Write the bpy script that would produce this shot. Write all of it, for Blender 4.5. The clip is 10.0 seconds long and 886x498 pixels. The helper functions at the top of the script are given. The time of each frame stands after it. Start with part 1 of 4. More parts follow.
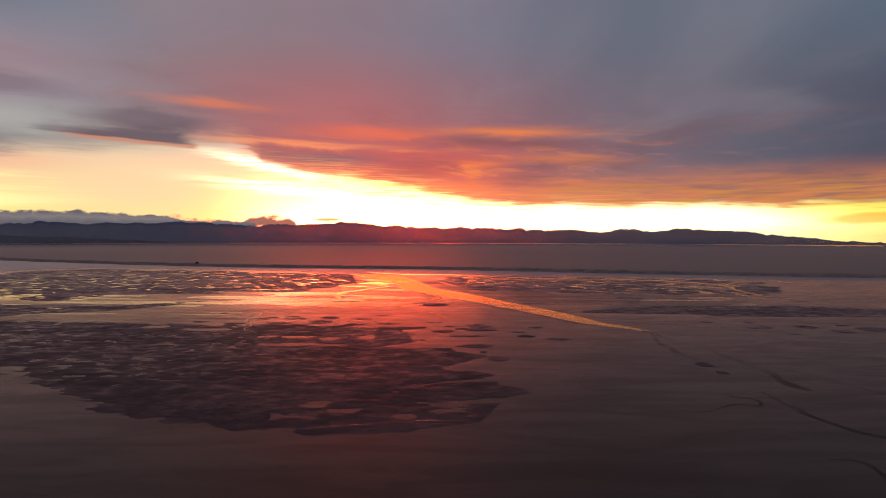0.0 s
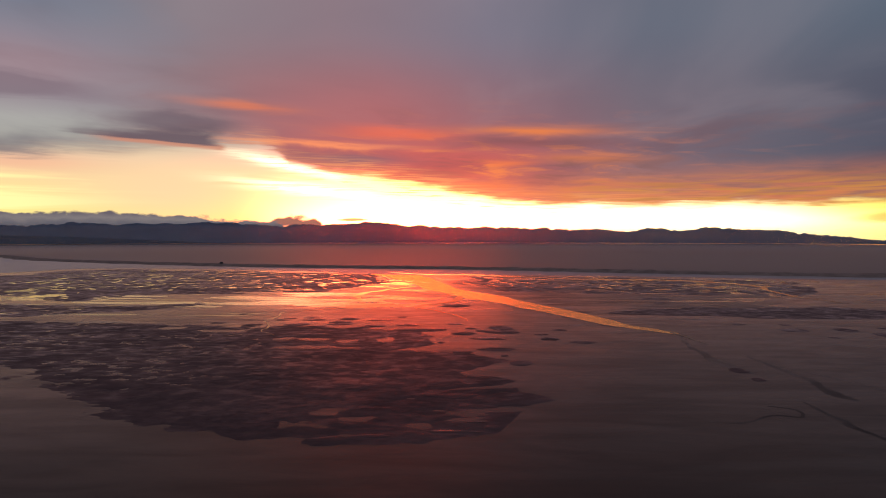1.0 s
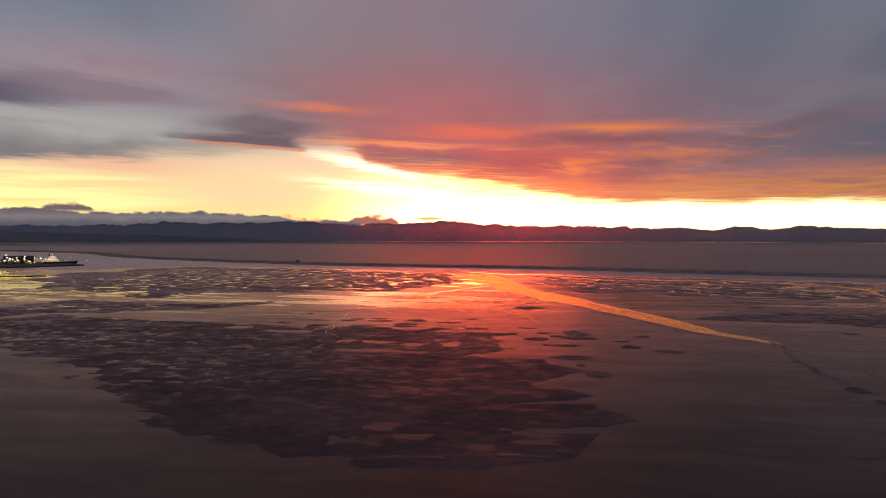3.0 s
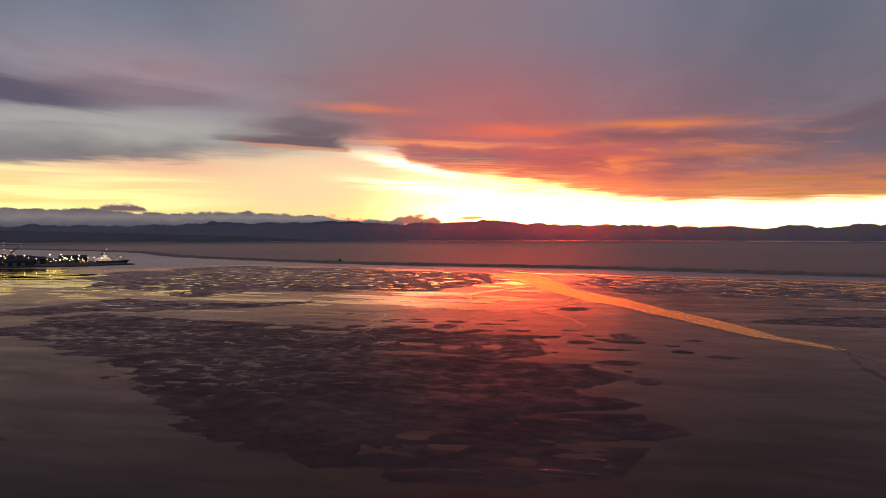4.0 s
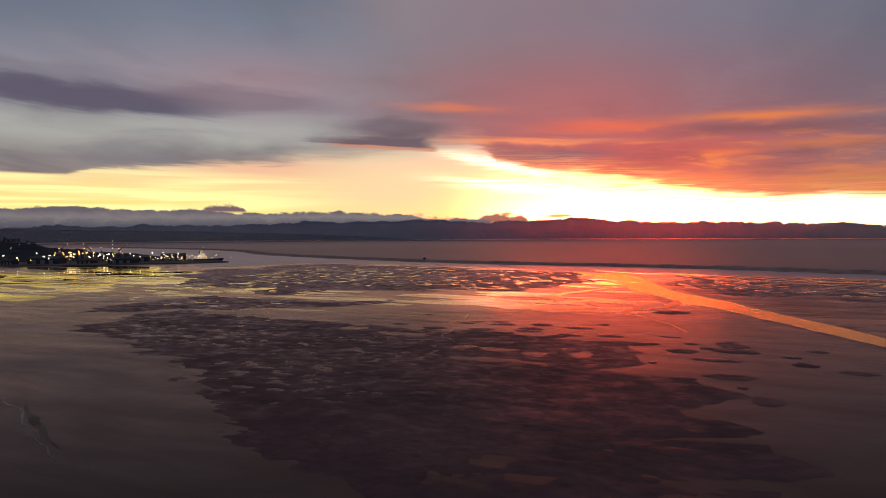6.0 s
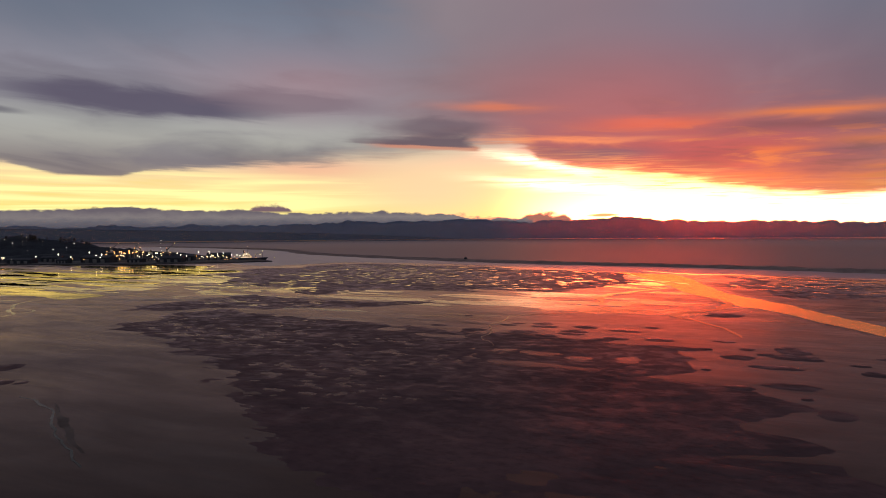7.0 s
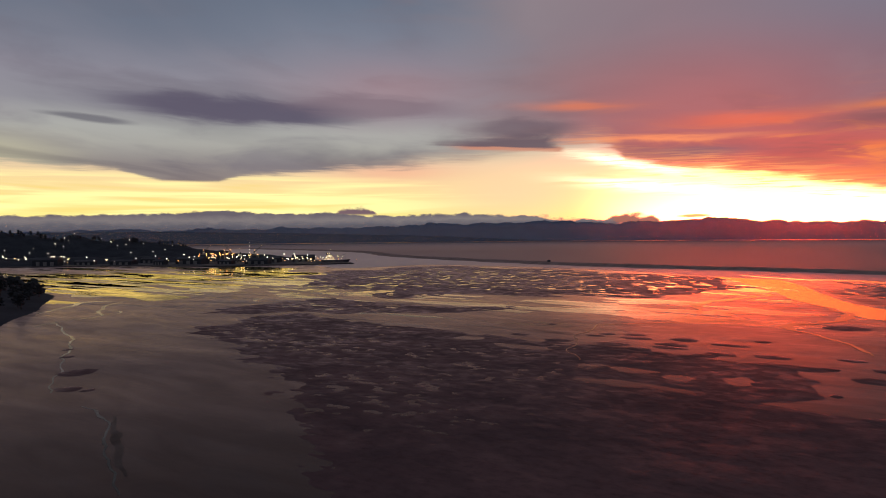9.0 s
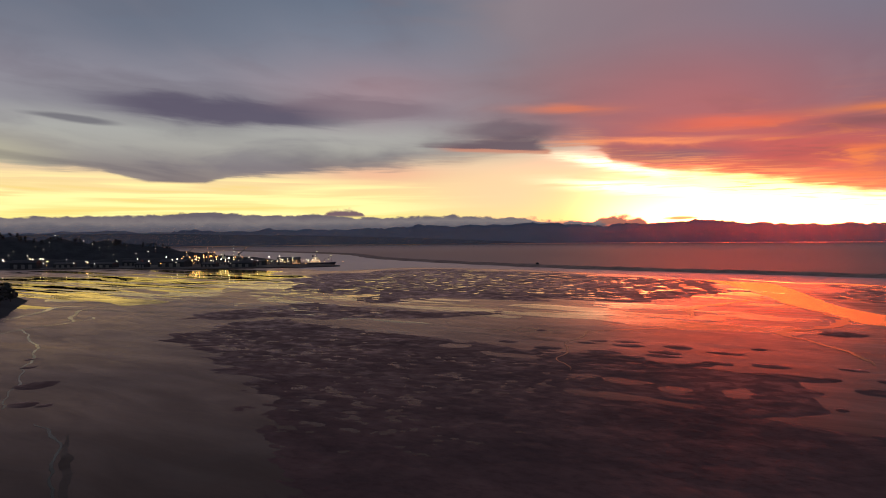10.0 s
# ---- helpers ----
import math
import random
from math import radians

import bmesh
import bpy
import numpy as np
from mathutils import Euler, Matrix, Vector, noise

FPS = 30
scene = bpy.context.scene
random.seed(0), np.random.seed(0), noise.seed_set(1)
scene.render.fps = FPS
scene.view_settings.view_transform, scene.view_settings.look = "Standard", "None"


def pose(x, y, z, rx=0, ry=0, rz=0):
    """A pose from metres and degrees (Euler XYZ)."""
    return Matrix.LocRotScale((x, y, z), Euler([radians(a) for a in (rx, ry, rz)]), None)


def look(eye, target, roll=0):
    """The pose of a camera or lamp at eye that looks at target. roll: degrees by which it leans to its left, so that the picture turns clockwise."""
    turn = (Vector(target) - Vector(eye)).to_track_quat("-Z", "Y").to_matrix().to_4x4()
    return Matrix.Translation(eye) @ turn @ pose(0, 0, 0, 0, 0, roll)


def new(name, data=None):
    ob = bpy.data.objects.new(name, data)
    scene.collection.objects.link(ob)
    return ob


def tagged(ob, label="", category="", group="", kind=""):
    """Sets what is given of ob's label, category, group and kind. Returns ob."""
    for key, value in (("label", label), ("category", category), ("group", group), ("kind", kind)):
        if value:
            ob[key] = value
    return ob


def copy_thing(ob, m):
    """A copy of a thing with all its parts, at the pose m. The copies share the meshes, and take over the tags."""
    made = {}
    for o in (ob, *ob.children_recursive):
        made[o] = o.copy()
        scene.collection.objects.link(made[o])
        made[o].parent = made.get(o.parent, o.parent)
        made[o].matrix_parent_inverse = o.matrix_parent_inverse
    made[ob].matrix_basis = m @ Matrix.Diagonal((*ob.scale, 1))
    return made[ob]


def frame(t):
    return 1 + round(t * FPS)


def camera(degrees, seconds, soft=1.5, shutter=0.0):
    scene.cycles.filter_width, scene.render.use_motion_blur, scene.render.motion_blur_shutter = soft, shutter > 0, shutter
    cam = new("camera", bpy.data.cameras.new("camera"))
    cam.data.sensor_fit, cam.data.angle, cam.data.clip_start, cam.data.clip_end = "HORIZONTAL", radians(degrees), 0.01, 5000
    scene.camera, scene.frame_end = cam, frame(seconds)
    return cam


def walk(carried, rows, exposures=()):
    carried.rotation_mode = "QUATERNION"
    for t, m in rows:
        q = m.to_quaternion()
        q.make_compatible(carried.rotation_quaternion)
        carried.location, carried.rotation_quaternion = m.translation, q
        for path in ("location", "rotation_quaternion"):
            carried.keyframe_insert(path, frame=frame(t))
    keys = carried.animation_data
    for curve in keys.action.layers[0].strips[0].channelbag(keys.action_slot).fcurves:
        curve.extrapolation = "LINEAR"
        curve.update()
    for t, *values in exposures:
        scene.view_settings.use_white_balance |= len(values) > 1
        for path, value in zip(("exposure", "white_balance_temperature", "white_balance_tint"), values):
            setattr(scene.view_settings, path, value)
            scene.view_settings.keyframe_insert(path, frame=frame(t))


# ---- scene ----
cam = camera(69.4, 10.0, soft=1.0)
# seconds, place, (tilt from straight down, lean to the left, turn to the left)
PATH = [
    (0.0, (0.00, -0.00, 60.00), (88.782, 0.130, 0.000)),
    (0.5, (1.44, 5.88, 59.87), (88.758, 0.012, 0.902)),
    (1.0, (2.56, 11.75, 59.81), (88.755, -0.022, 2.204)),
    (1.5, (3.38, 17.52, 59.76), (88.711, -0.089, 3.574)),
    (2.0, (3.99, 23.30, 59.68), (88.676, -0.064, 5.230)),
    (2.5, (4.37, 29.07, 59.51), (88.667, -0.022, 7.074)),
    (4.0, (3.87, 45.76, 59.18), (88.587, -0.130, 12.771)),
    (4.5, (3.06, 51.94, 59.02), (88.559, -0.219, 14.686)),
    (5.0, (2.15, 58.20, 58.75), (88.519, -0.256, 16.640)),
    (5.5, (1.02, 64.56, 58.50), (88.498, -0.302, 18.594)),
    (7.0, (-2.65, 82.07, 57.61), (88.472, -0.407, 24.298)),
    (7.5, (-4.46, 87.41, 57.55), (88.503, -0.439, 26.174)),
    (8.0, (-6.59, 92.87, 57.61), (88.541, -0.514, 27.995)),
    (8.5, (-9.10, 98.75, 57.74), (88.592, -0.564, 29.851)),
    (9.0, (-11.96, 105.06, 57.99), (88.695, -0.555, 31.665)),
    (9.5, (-15.08, 111.61, 58.33), (88.759, -0.543, 31.872)),
    (10.0, (-18.11, 118.41, 58.67), (88.861, -0.513, 30.621)),
]
walk(cam, [(t, pose(*place, 0, 0, turn) @ pose(0, 0, 0, tilt) @ pose(0, 0, 0, 0, 0, lean))
           for t, place, (tilt, lean, turn) in PATH])


# ---- node helpers ----
def lin(r, g, b, k=1.0):
    """Linear colour of an 8-bit sRGB one, k times as bright."""
    return tuple(k * (c / 3294.6 if c < 10.3 else ((c / 255 + 0.055) / 1.055) ** 2.4) for c in (r, g, b)) + (1.0,)


class Sum:
    """A value in a node tree, with arithmetic."""

    def __init__(self, tree, socket):
        self.tree, self.socket = tree, socket

    def op(self, kind, *others):
        node = self.tree.nodes.new("ShaderNodeMath")
        node.operation = kind
        self.tree.links.new(self.socket, node.inputs[0])
        for i, other in enumerate(others, 1):
            put(self.tree, other, node.inputs[i])
        return Sum(self.tree, node.outputs[0])

    def __add__(self, o): return self.op("ADD", o)
    def __sub__(self, o): return self.op("SUBTRACT", o)
    def __mul__(self, o): return self.op("MULTIPLY", o)
    def __truediv__(self, o): return self.op("DIVIDE", o)

    def rise(self, a, b):
        """0 at a and 1 at b, smooth between (a may be above b)."""
        if a > b:
            return (self * -1.0).rise(-a, -b)
        node = self.tree.nodes.new("ShaderNodeMapRange")
        node.interpolation_type = "SMOOTHSTEP"
        self.tree.links.new(self.socket, node.inputs["Value"])
        node.inputs["From Min"].default_value, node.inputs["From Max"].default_value = a, b
        return Sum(self.tree, node.outputs[0])

    def bell(self, middle, width):
        d = (self - middle) / width
        return (d * d * -1.0).op("EXPONENT")

    def ramp(self, stops, low, high):
        """Colours or values at places between low and high, straight between them."""
        node = self.tree.nodes.new("ShaderNodeValToRGB")
        bar = node.color_ramp
        while len(bar.elements) < len(stops):
            bar.elements.new(1.0)
        for element, (place, colour) in zip(bar.elements, stops):
            element.position = (place - low) / (high - low)
            element.color = colour if isinstance(colour, tuple) else (colour, colour, colour, 1.0)
        put(self.tree, (self - low) / (high - low), node.inputs[0])
        return Sum(self.tree, node.outputs[0])


def put(tree, value, target):
    if isinstance(value, Sum):
        tree.links.new(value.socket, target)
    else:
        target.default_value = value


def mixed(tree, factor, a, b, blend="MIX"):
    node = tree.nodes.new("ShaderNodeMix")
    node.data_type, node.blend_type = "RGBA", blend
    node.clamp_factor = True
    put(tree, factor, node.inputs["Factor"])
    put(tree, a, node.inputs[6]), put(tree, b, node.inputs[7])
    return Sum(tree, node.outputs[2])


def vector(tree, x, y, z=0.0):
    node = tree.nodes.new("ShaderNodeCombineXYZ")
    for value, target in zip((x, y, z), node.inputs):
        put(tree, value, target)
    return Sum(tree, node.outputs[0])


def grain(tree, place, scale=1.0, detail=4.0, rough=0.55, twist=0.0):
    node = tree.nodes.new("ShaderNodeTexNoise")
    put(tree, place, node.inputs["Vector"])
    node.inputs["Scale"].default_value, node.inputs["Detail"].default_value = scale, detail
    node.inputs["Roughness"].default_value, node.inputs["Distortion"].default_value = rough, twist
    return Sum(tree, node.outputs[0])


# ---- sky: a cloud deck lit from under, open towards the sunset ----
SUN_SIDE, SUN_HEIGHT = -6.5, 4.0

world = bpy.data.worlds.new("sunset_sky")
scene.world = world
world.use_nodes = True
sky = world.node_tree
sky.nodes.clear()
spot = sky.nodes.new("ShaderNodeTexCoord")
split = sky.nodes.new("ShaderNodeSeparateXYZ")
sky.links.new(spot.outputs["Generated"], split.inputs[0])
dx, dy, dz = (Sum(sky, s) for s in split.outputs)
side = dx.op("ARCTAN2", dy) * 57.2958          # degrees to the right of the first heading
high = dz.op("ARCSINE") * 57.2958              # degrees above the level
wide = grain(sky, vector(sky, side / 14.0, high / 3.5, 3.0), 1.0, 5.0, 0.55, 0.4)
bands = grain(sky, vector(sky, side / 6.0, high / 0.9 + side / 25.0, 7.0), 1.0, 5.0, 0.55, 0.6)
wisps = grain(sky, vector(sky, side / 5.0, high / 0.32, 1.0), 1.0, 4.0, 0.5, 0.5)
stream = dz + 0.06
ceiling = grain(sky, vector(sky, dx / stream * 0.55 + dy / stream * 0.12, dy / stream * 0.28, 2.0), 1.3, 4.0, 0.5, 0.8)
tufts = grain(sky, vector(sky, side / 0.8, high / 0.5, 8.0), 1.0, 5.0, 0.6)
puffs = grain(sky, vector(sky, side / 1.5, high / 0.75, 5.0), 1.0, 5.0, 0.55)

# the clear part behind the deck
nishita = sky.nodes.new("ShaderNodeTexSky")
nishita.sky_type, nishita.sun_disc = "NISHITA", False
nishita.sun_elevation, nishita.sun_rotation = radians(SUN_HEIGHT), radians(SUN_SIDE)
clear = high.ramp([(0, lin(255, 234, 120, 1.1)), (2, lin(255, 232, 142, 1.05)), (4.5, lin(252, 222, 160)), (6, lin(238, 206, 172)),
                   (7.5, lin(186, 182, 168)), (10, lin(160, 162, 160)), (16, lin(130, 135, 148)), (30, lin(112, 120, 138))], 0, 30)
clear = mixed(sky, side.rise(24, 31) * high.rise(4, 1.5), clear, lin(255, 214, 40, 1.1))
sheets = grain(sky, vector(sky, side / 16.0, high / 0.75, 9.0), 1.0, 3.0, 0.5, 0.6)
streak = sheets.rise(0.42, 0.62) * side.rise(-22, -36) * high.rise(5.6, 4.2)
clear = mixed(sky, streak * 0.75, clear, lin(255, 243, 165, 1.25))
clear = mixed(sky, sheets.rise(0.46, 0.28) * side.rise(-36, -46) * high.rise(5.5, 3.5) * 0.5, clear, lin(248, 212, 104))
glow = side.rise(-21, -9) * side.rise(44, 20) * high.bell(0.6, 3.0)
glow = glow * (high + side * 0.10).rise(6.6, 3.6)
shafts = (high + side * 0.20).bell(2.9, 0.45) * side.bell(-15.0, 4.5) + (high + side * 0.10).bell(2.6, 0.5) * side.bell(-14.0, 5.0)
clear = mixed(sky, side.bell(-25.0, 9.0) * high.bell(3.8, 3.0) * 0.85, clear, lin(249, 214, 170))
clear = mixed(sky, side.bell(-36.0, 6.0) * high.bell(5.5, 0.8) * 0.65, clear, lin(246, 178, 148))
clear = mixed(sky, glow, clear, lin(255, 220, 176, 2.6), "ADD")
clear = mixed(sky, shafts * wisps.rise(0.3, 0.6), clear, lin(255, 235, 190, 2.0), "ADD")
clear = mixed(sky, 0.003, clear, Sum(sky, nishita.outputs[0]), "ADD")

# deep red light round the hidden sun, far brighter than the picture can show
aureole = side.bell(-4.0, 9.5) * high.bell(1.5, 3.6)

# the deck's own colour
rose = side.ramp([(-45, lin(140, 132, 142)), (-26, lin(146, 118, 122)), (-8, lin(160, 106, 112)), (5, lin(138, 104, 114)),
                  (15, lin(118, 106, 118)), (26, lin(98, 96, 110)), (34, lin(84, 86, 102))], -45, 34)
aloft = side.ramp([(-45, lin(116, 120, 134)), (-30, lin(136, 130, 138)), (-12, lin(138, 124, 134)), (2, lin(122, 122, 138)), (14, lin(100, 108, 124)), (34, lin(94, 107, 123))], -45, 34)
deck = mixed(sky, high.rise(9.5, 18) * 0.85, rose, aloft)
flame = side.bell(-5.0, 14.0) * high.bell(6.4, 2.8)
deck = mixed(sky, flame * (wide.rise(0.25, 0.7) * 0.6 + 0.4), deck, lin(218, 96, 82))
deck = mixed(sky, side.bell(-11.0, 10.0) * high.bell(10.5, 4.0) * 0.45, deck, lin(194, 112, 112))
deck = mixed(sky, wide.rise(0.50, 0.68) * high.rise(12, 8) * 0.5, deck, lin(118, 90, 96))
deck = mixed(sky, bands.rise(0.52, 0.70) * side.bell(3.0, 15.0) * high.bell(5.5, 3.2) * 0.8, deck, lin(244, 140, 80))
deck = mixed(sky, bands.rise(0.48, 0.34) * side.bell(6.0, 18.0) * high.bell(5.0, 2.5) * 0.7, deck, lin(134, 94, 90))
belly = side.rise(-12, 0) * high.rise(6.6, 3.6)
deck = mixed(sky, belly * (bands.rise(0.3, 0.6) * 0.5 + 0.35), deck, lin(222, 128, 84))
low_right = side.rise(6, 14) * high.rise(5.4, 3.4)
deck = mixed(sky, low_right * wisps.rise(0.40, 0.62) * 0.9, deck, lin(206, 138, 72))
for at, up, long, thick, colour, much in (
        (-20.0, 10.9, 4.2, 0.35, (236, 128, 88), 0.8), (6.0, 9.1, 5.5, 0.40, (240, 132, 70), 0.85),
        (-6.0, 9.0, 5.0, 0.50, (248, 112, 76), 0.7), (-13.0, 7.9, 7.0, 0.22, (255, 150, 104), 0.95),
        (11.0, 6.6, 5.0, 0.5, (226, 128, 72), 0.6), (3.5, 6.4, 2.2, 0.22, (245, 128, 78), 0.8),
        (6.5, 8.1, 7.0, 0.45, (128, 82, 84), 0.6), (-9.8, 6.7, 5.5, 0.62, (126, 100, 110), 0.9)):
    wave = high + (bands - 0.5) * 1.0 + (side - at) * 0.03
    deck = mixed(sky, side.bell(at, long) * wave.bell(up, thick) * much, deck, lin(*colour))
west = high.ramp([(4, lin(146, 132, 128)), (6, lin(144, 136, 134)), (7.6, lin(170, 168, 162)), (8.8, lin(172, 172, 168)),
                  (10.5, lin(146, 144, 152)), (13, lin(142, 139, 151)), (17, lin(122, 128, 144)), (20, lin(106, 116, 134))], 4, 20)
west = mixed(sky, wide.rise(0.45, 0.68) * 0.5, west, lin(118, 112, 124))
west = mixed(sky, side.rise(-40, -56) * high.rise(12, 17) * 0.6, west, lin(98, 107, 124))
west = mixed(sky, side.rise(-58, -68) * high.rise(9, 6) * 0.8, west, lin(196, 190, 160))
deck = mixed(sky, (side + (wide - 0.5) * 14.0 + high.rise(9, 14) * 3.0).rise(-36, -17), west, deck)

deck = mixed(sky, side.bell(-36.0, 7.5) * high.bell(12.5, 2.6) * 0.5, deck, lin(170, 130, 136))
deck = mixed(sky, ceiling.rise(0.48, 0.74) * 0.40, deck, lin(84, 78, 92))
deck = mixed(sky, ceiling.rise(0.50, 0.28) * high.rise(7, 10) * 0.16, deck, lin(176, 158, 164))

# its lower edge
edge = side.ramp([(-75, 0.30), (-66, 0.282), (-58.5, 0.274), (-57, 0.248), (-55.3, 0.232), (-51, 0.230), (-49.3, 0.255), (-43, 0.276), (-36, 0.300), (-29, 0.335), (-24, 0.39), (-22.4, 0.39),
                  (-21, 0.375), (-18.3, 0.388), (-16.8, 0.365), (-15.6, 0.302), (-9, 0.266), (-2.2, 0.203), (0.8, 0.170), (2.8, 0.142), (8, 0.130), (20, 0.127), (35, 0.12)], -75, 35) * 20.0
threads = grain(sky, vector(sky, side / 4.0, high / 0.16 + side / 9.0, 4.0), 1.0, 3.0, 0.5, 0.8)
slab_side = side.bell(-54.0, 9.0) * -0.85 + 1.0
above = high - edge + ((bands - 0.5) * 1.3 + (wisps - 0.5) * 1.1 + (threads - 0.5) * 0.5) * slab_side + (wide - 0.5) * 0.7 * side.bell(-8.0, 14.0)
cover = above.rise(-0.4, 0.42)
cover = cover + (above.rise(-0.12, 0.14) - cover) * side.bell(-54.0, 8.0)
cover_soft = above.rise(-0.9, 1.4)
apart = side.bell(-28.0, 8.5)
cover = cover + (cover_soft - cover) * apart
strands = threads.rise(0.54, 0.66) * above.bell(-0.55, 0.5) * side.bell(-3.0, 13.0) * 0.85
cover = cover + (cover * -1.0 + 1.0) * strands
rim = above.rise(1.9, 0.0) * side.bell(0.0, 20.0) * (threads.rise(0.42, 0.62) * 0.75 + 0.25)
deck = mixed(sky, rim * 0.9, deck, lin(255, 168, 104, 1.1))
heaven = mixed(sky, cover, clear, deck)
heaven = mixed(sky, aureole * (cover * -0.975 + 1.0), heaven, (34.0, 1.7, 0.10, 1.0), "ADD")

# dark lens-shaped clouds and the low bank on the far hills
def lens(at, up, long, thick, lean, colour, much, under=None):
    global heaven
    y = (high - up - (side - at) * lean + (bands - 0.5) * thick * 1.2) / thick
    x = (side - at) / long
    far = (x * x + y * y).op("SQRT")
    if under:
        heaven = mixed(sky, (x * x + (y + 0.75) * (y + 0.75) * 1.6).op("SQRT").rise(1.1, 0.6) * 0.9, heaven, lin(*under))
    heaven = mixed(sky, far.rise(1.15, 0.45) * much, heaven, lin(*colour))


lens(-49.5, 10.6, 12.0, 1.35, -0.035, (94, 88, 106), 0.95)
lens(-38.0, 11.2, 9.0, 1.2, -0.02, (122, 104, 116), 0.6)
lens(-60.5, 9.3, 3.6, 0.32, -0.06, (112, 110, 118), 0.85)
lens(-24.5, 9.2, 5.5, 1.0, 0.0, (112, 96, 106), 0.75)
wedge = (side + 33.2 + (bands - 0.5) * 2.0) / 12.0
under = high + (wisps - 0.5) * 0.35 - (wedge * -0.55 + 7.95)
span = wedge.rise(-0.02, 0.12) * (wedge + (puffs - 0.5) * 0.12).rise(1.05, 0.88)
heaven = mixed(sky, under.rise(-0.42, -0.1) * under.rise(0.3, 0.0) * wedge.rise(0.1, 0.4) * wedge.rise(1.04, 0.98) * 0.9, heaven, lin(206, 140, 116))
heaven = mixed(sky, span * under.rise(-0.08, 0.10) * (wedge * 1.7 + 0.45 - under + (bands - 0.5) * 1.2).rise(-0.2, 1.2) * 0.95, heaven, lin(108, 92, 101))
def heap(at, base, long, tall, colour):
    """A flat-bottomed heap of cloud with a lumpy top."""
    global heaven
    x = (side - at) / long
    roof = (x * x * x * x * -1.0 + 1.0) * tall + (puffs - 0.5) * tall * 1.0 + (tufts - 0.5) * tall * 0.9
    heaven = mixed(sky, (high - base).rise(-0.1, 0.2) * (roof - high + base).rise(-0.12, 0.30), heaven, lin(*colour))


heap(-39.4, 1.75, 1.9, 0.75, (122, 98, 106))
heap(-15.2, 0.72, 2.5, 0.92, (172, 112, 96))
lens(-10.2, 1.35, 1.6, 0.16, 0.0, (236, 120, 70), 0.9)
lens(34.0, 1.4, 4.0, 0.5, 0.03, (224, 156, 52), 0.6)
top = side.ramp([(-80, 0.36), (-62, 0.32), (-55, 0.37), (-30, 0.41), (-24, 0.36), (-17, 0.24), (-13, 0.05)], -80, -13) * 5.0
bank = top - high + (puffs - 0.5) * 0.8 + (wide - 0.5) * 1.6 + (tufts - 0.5) * 0.35
tone = (high + (puffs - 0.5) * 0.9 + (tufts - 0.5) * 0.5).ramp([(0.3, lin(84, 84, 97)), (0.9, lin(104, 101, 109)), (1.35, lin(130, 122, 123)), (1.9, lin(106, 98, 106))], 0.3, 1.9)
heaven = mixed(sky, bank.rise(-0.05, 0.14) * side.rise(-12.5, -15), heaven, tone)

# behind and overhead the deck goes on, dull and even
dull = high.ramp([(0, lin(128, 122, 132)), (20, lin(108, 112, 126)), (60, lin(92, 98, 112))], 0, 60)
dull = mixed(sky, wide.rise(0.4, 0.7) * 0.3, dull, lin(86, 88, 102))
heaven = mixed(sky, (side + 16.0).op("ABSOLUTE").rise(56, 84), heaven, dull)
heaven = mixed(sky, high.rise(19, 34), heaven, dull)
heaven = mixed(sky, high.rise(-0.9, -2.5), heaven, lin(58, 48, 50))
shine = sky.nodes.new("ShaderNodeBackground")
sky.links.new(heaven.socket, shine.inputs[0])
shine.inputs[1].default_value = 1.0
sky.links.new(shine.outputs[0], sky.nodes.new("ShaderNodeOutputWorld").inputs[0])

sun = new("sun", bpy.data.lights.new("sun", "SUN"))
sun.data.energy, sun.data.angle, sun.data.color = 0.08, radians(20.0), (1.0, 0.12, 0.04)
towards = Vector((math.sin(radians(SUN_SIDE)), math.cos(radians(SUN_SIDE)), math.tan(radians(SUN_HEIGHT))))
sun.matrix_world = look(towards * 4000, (0, 0, 0))


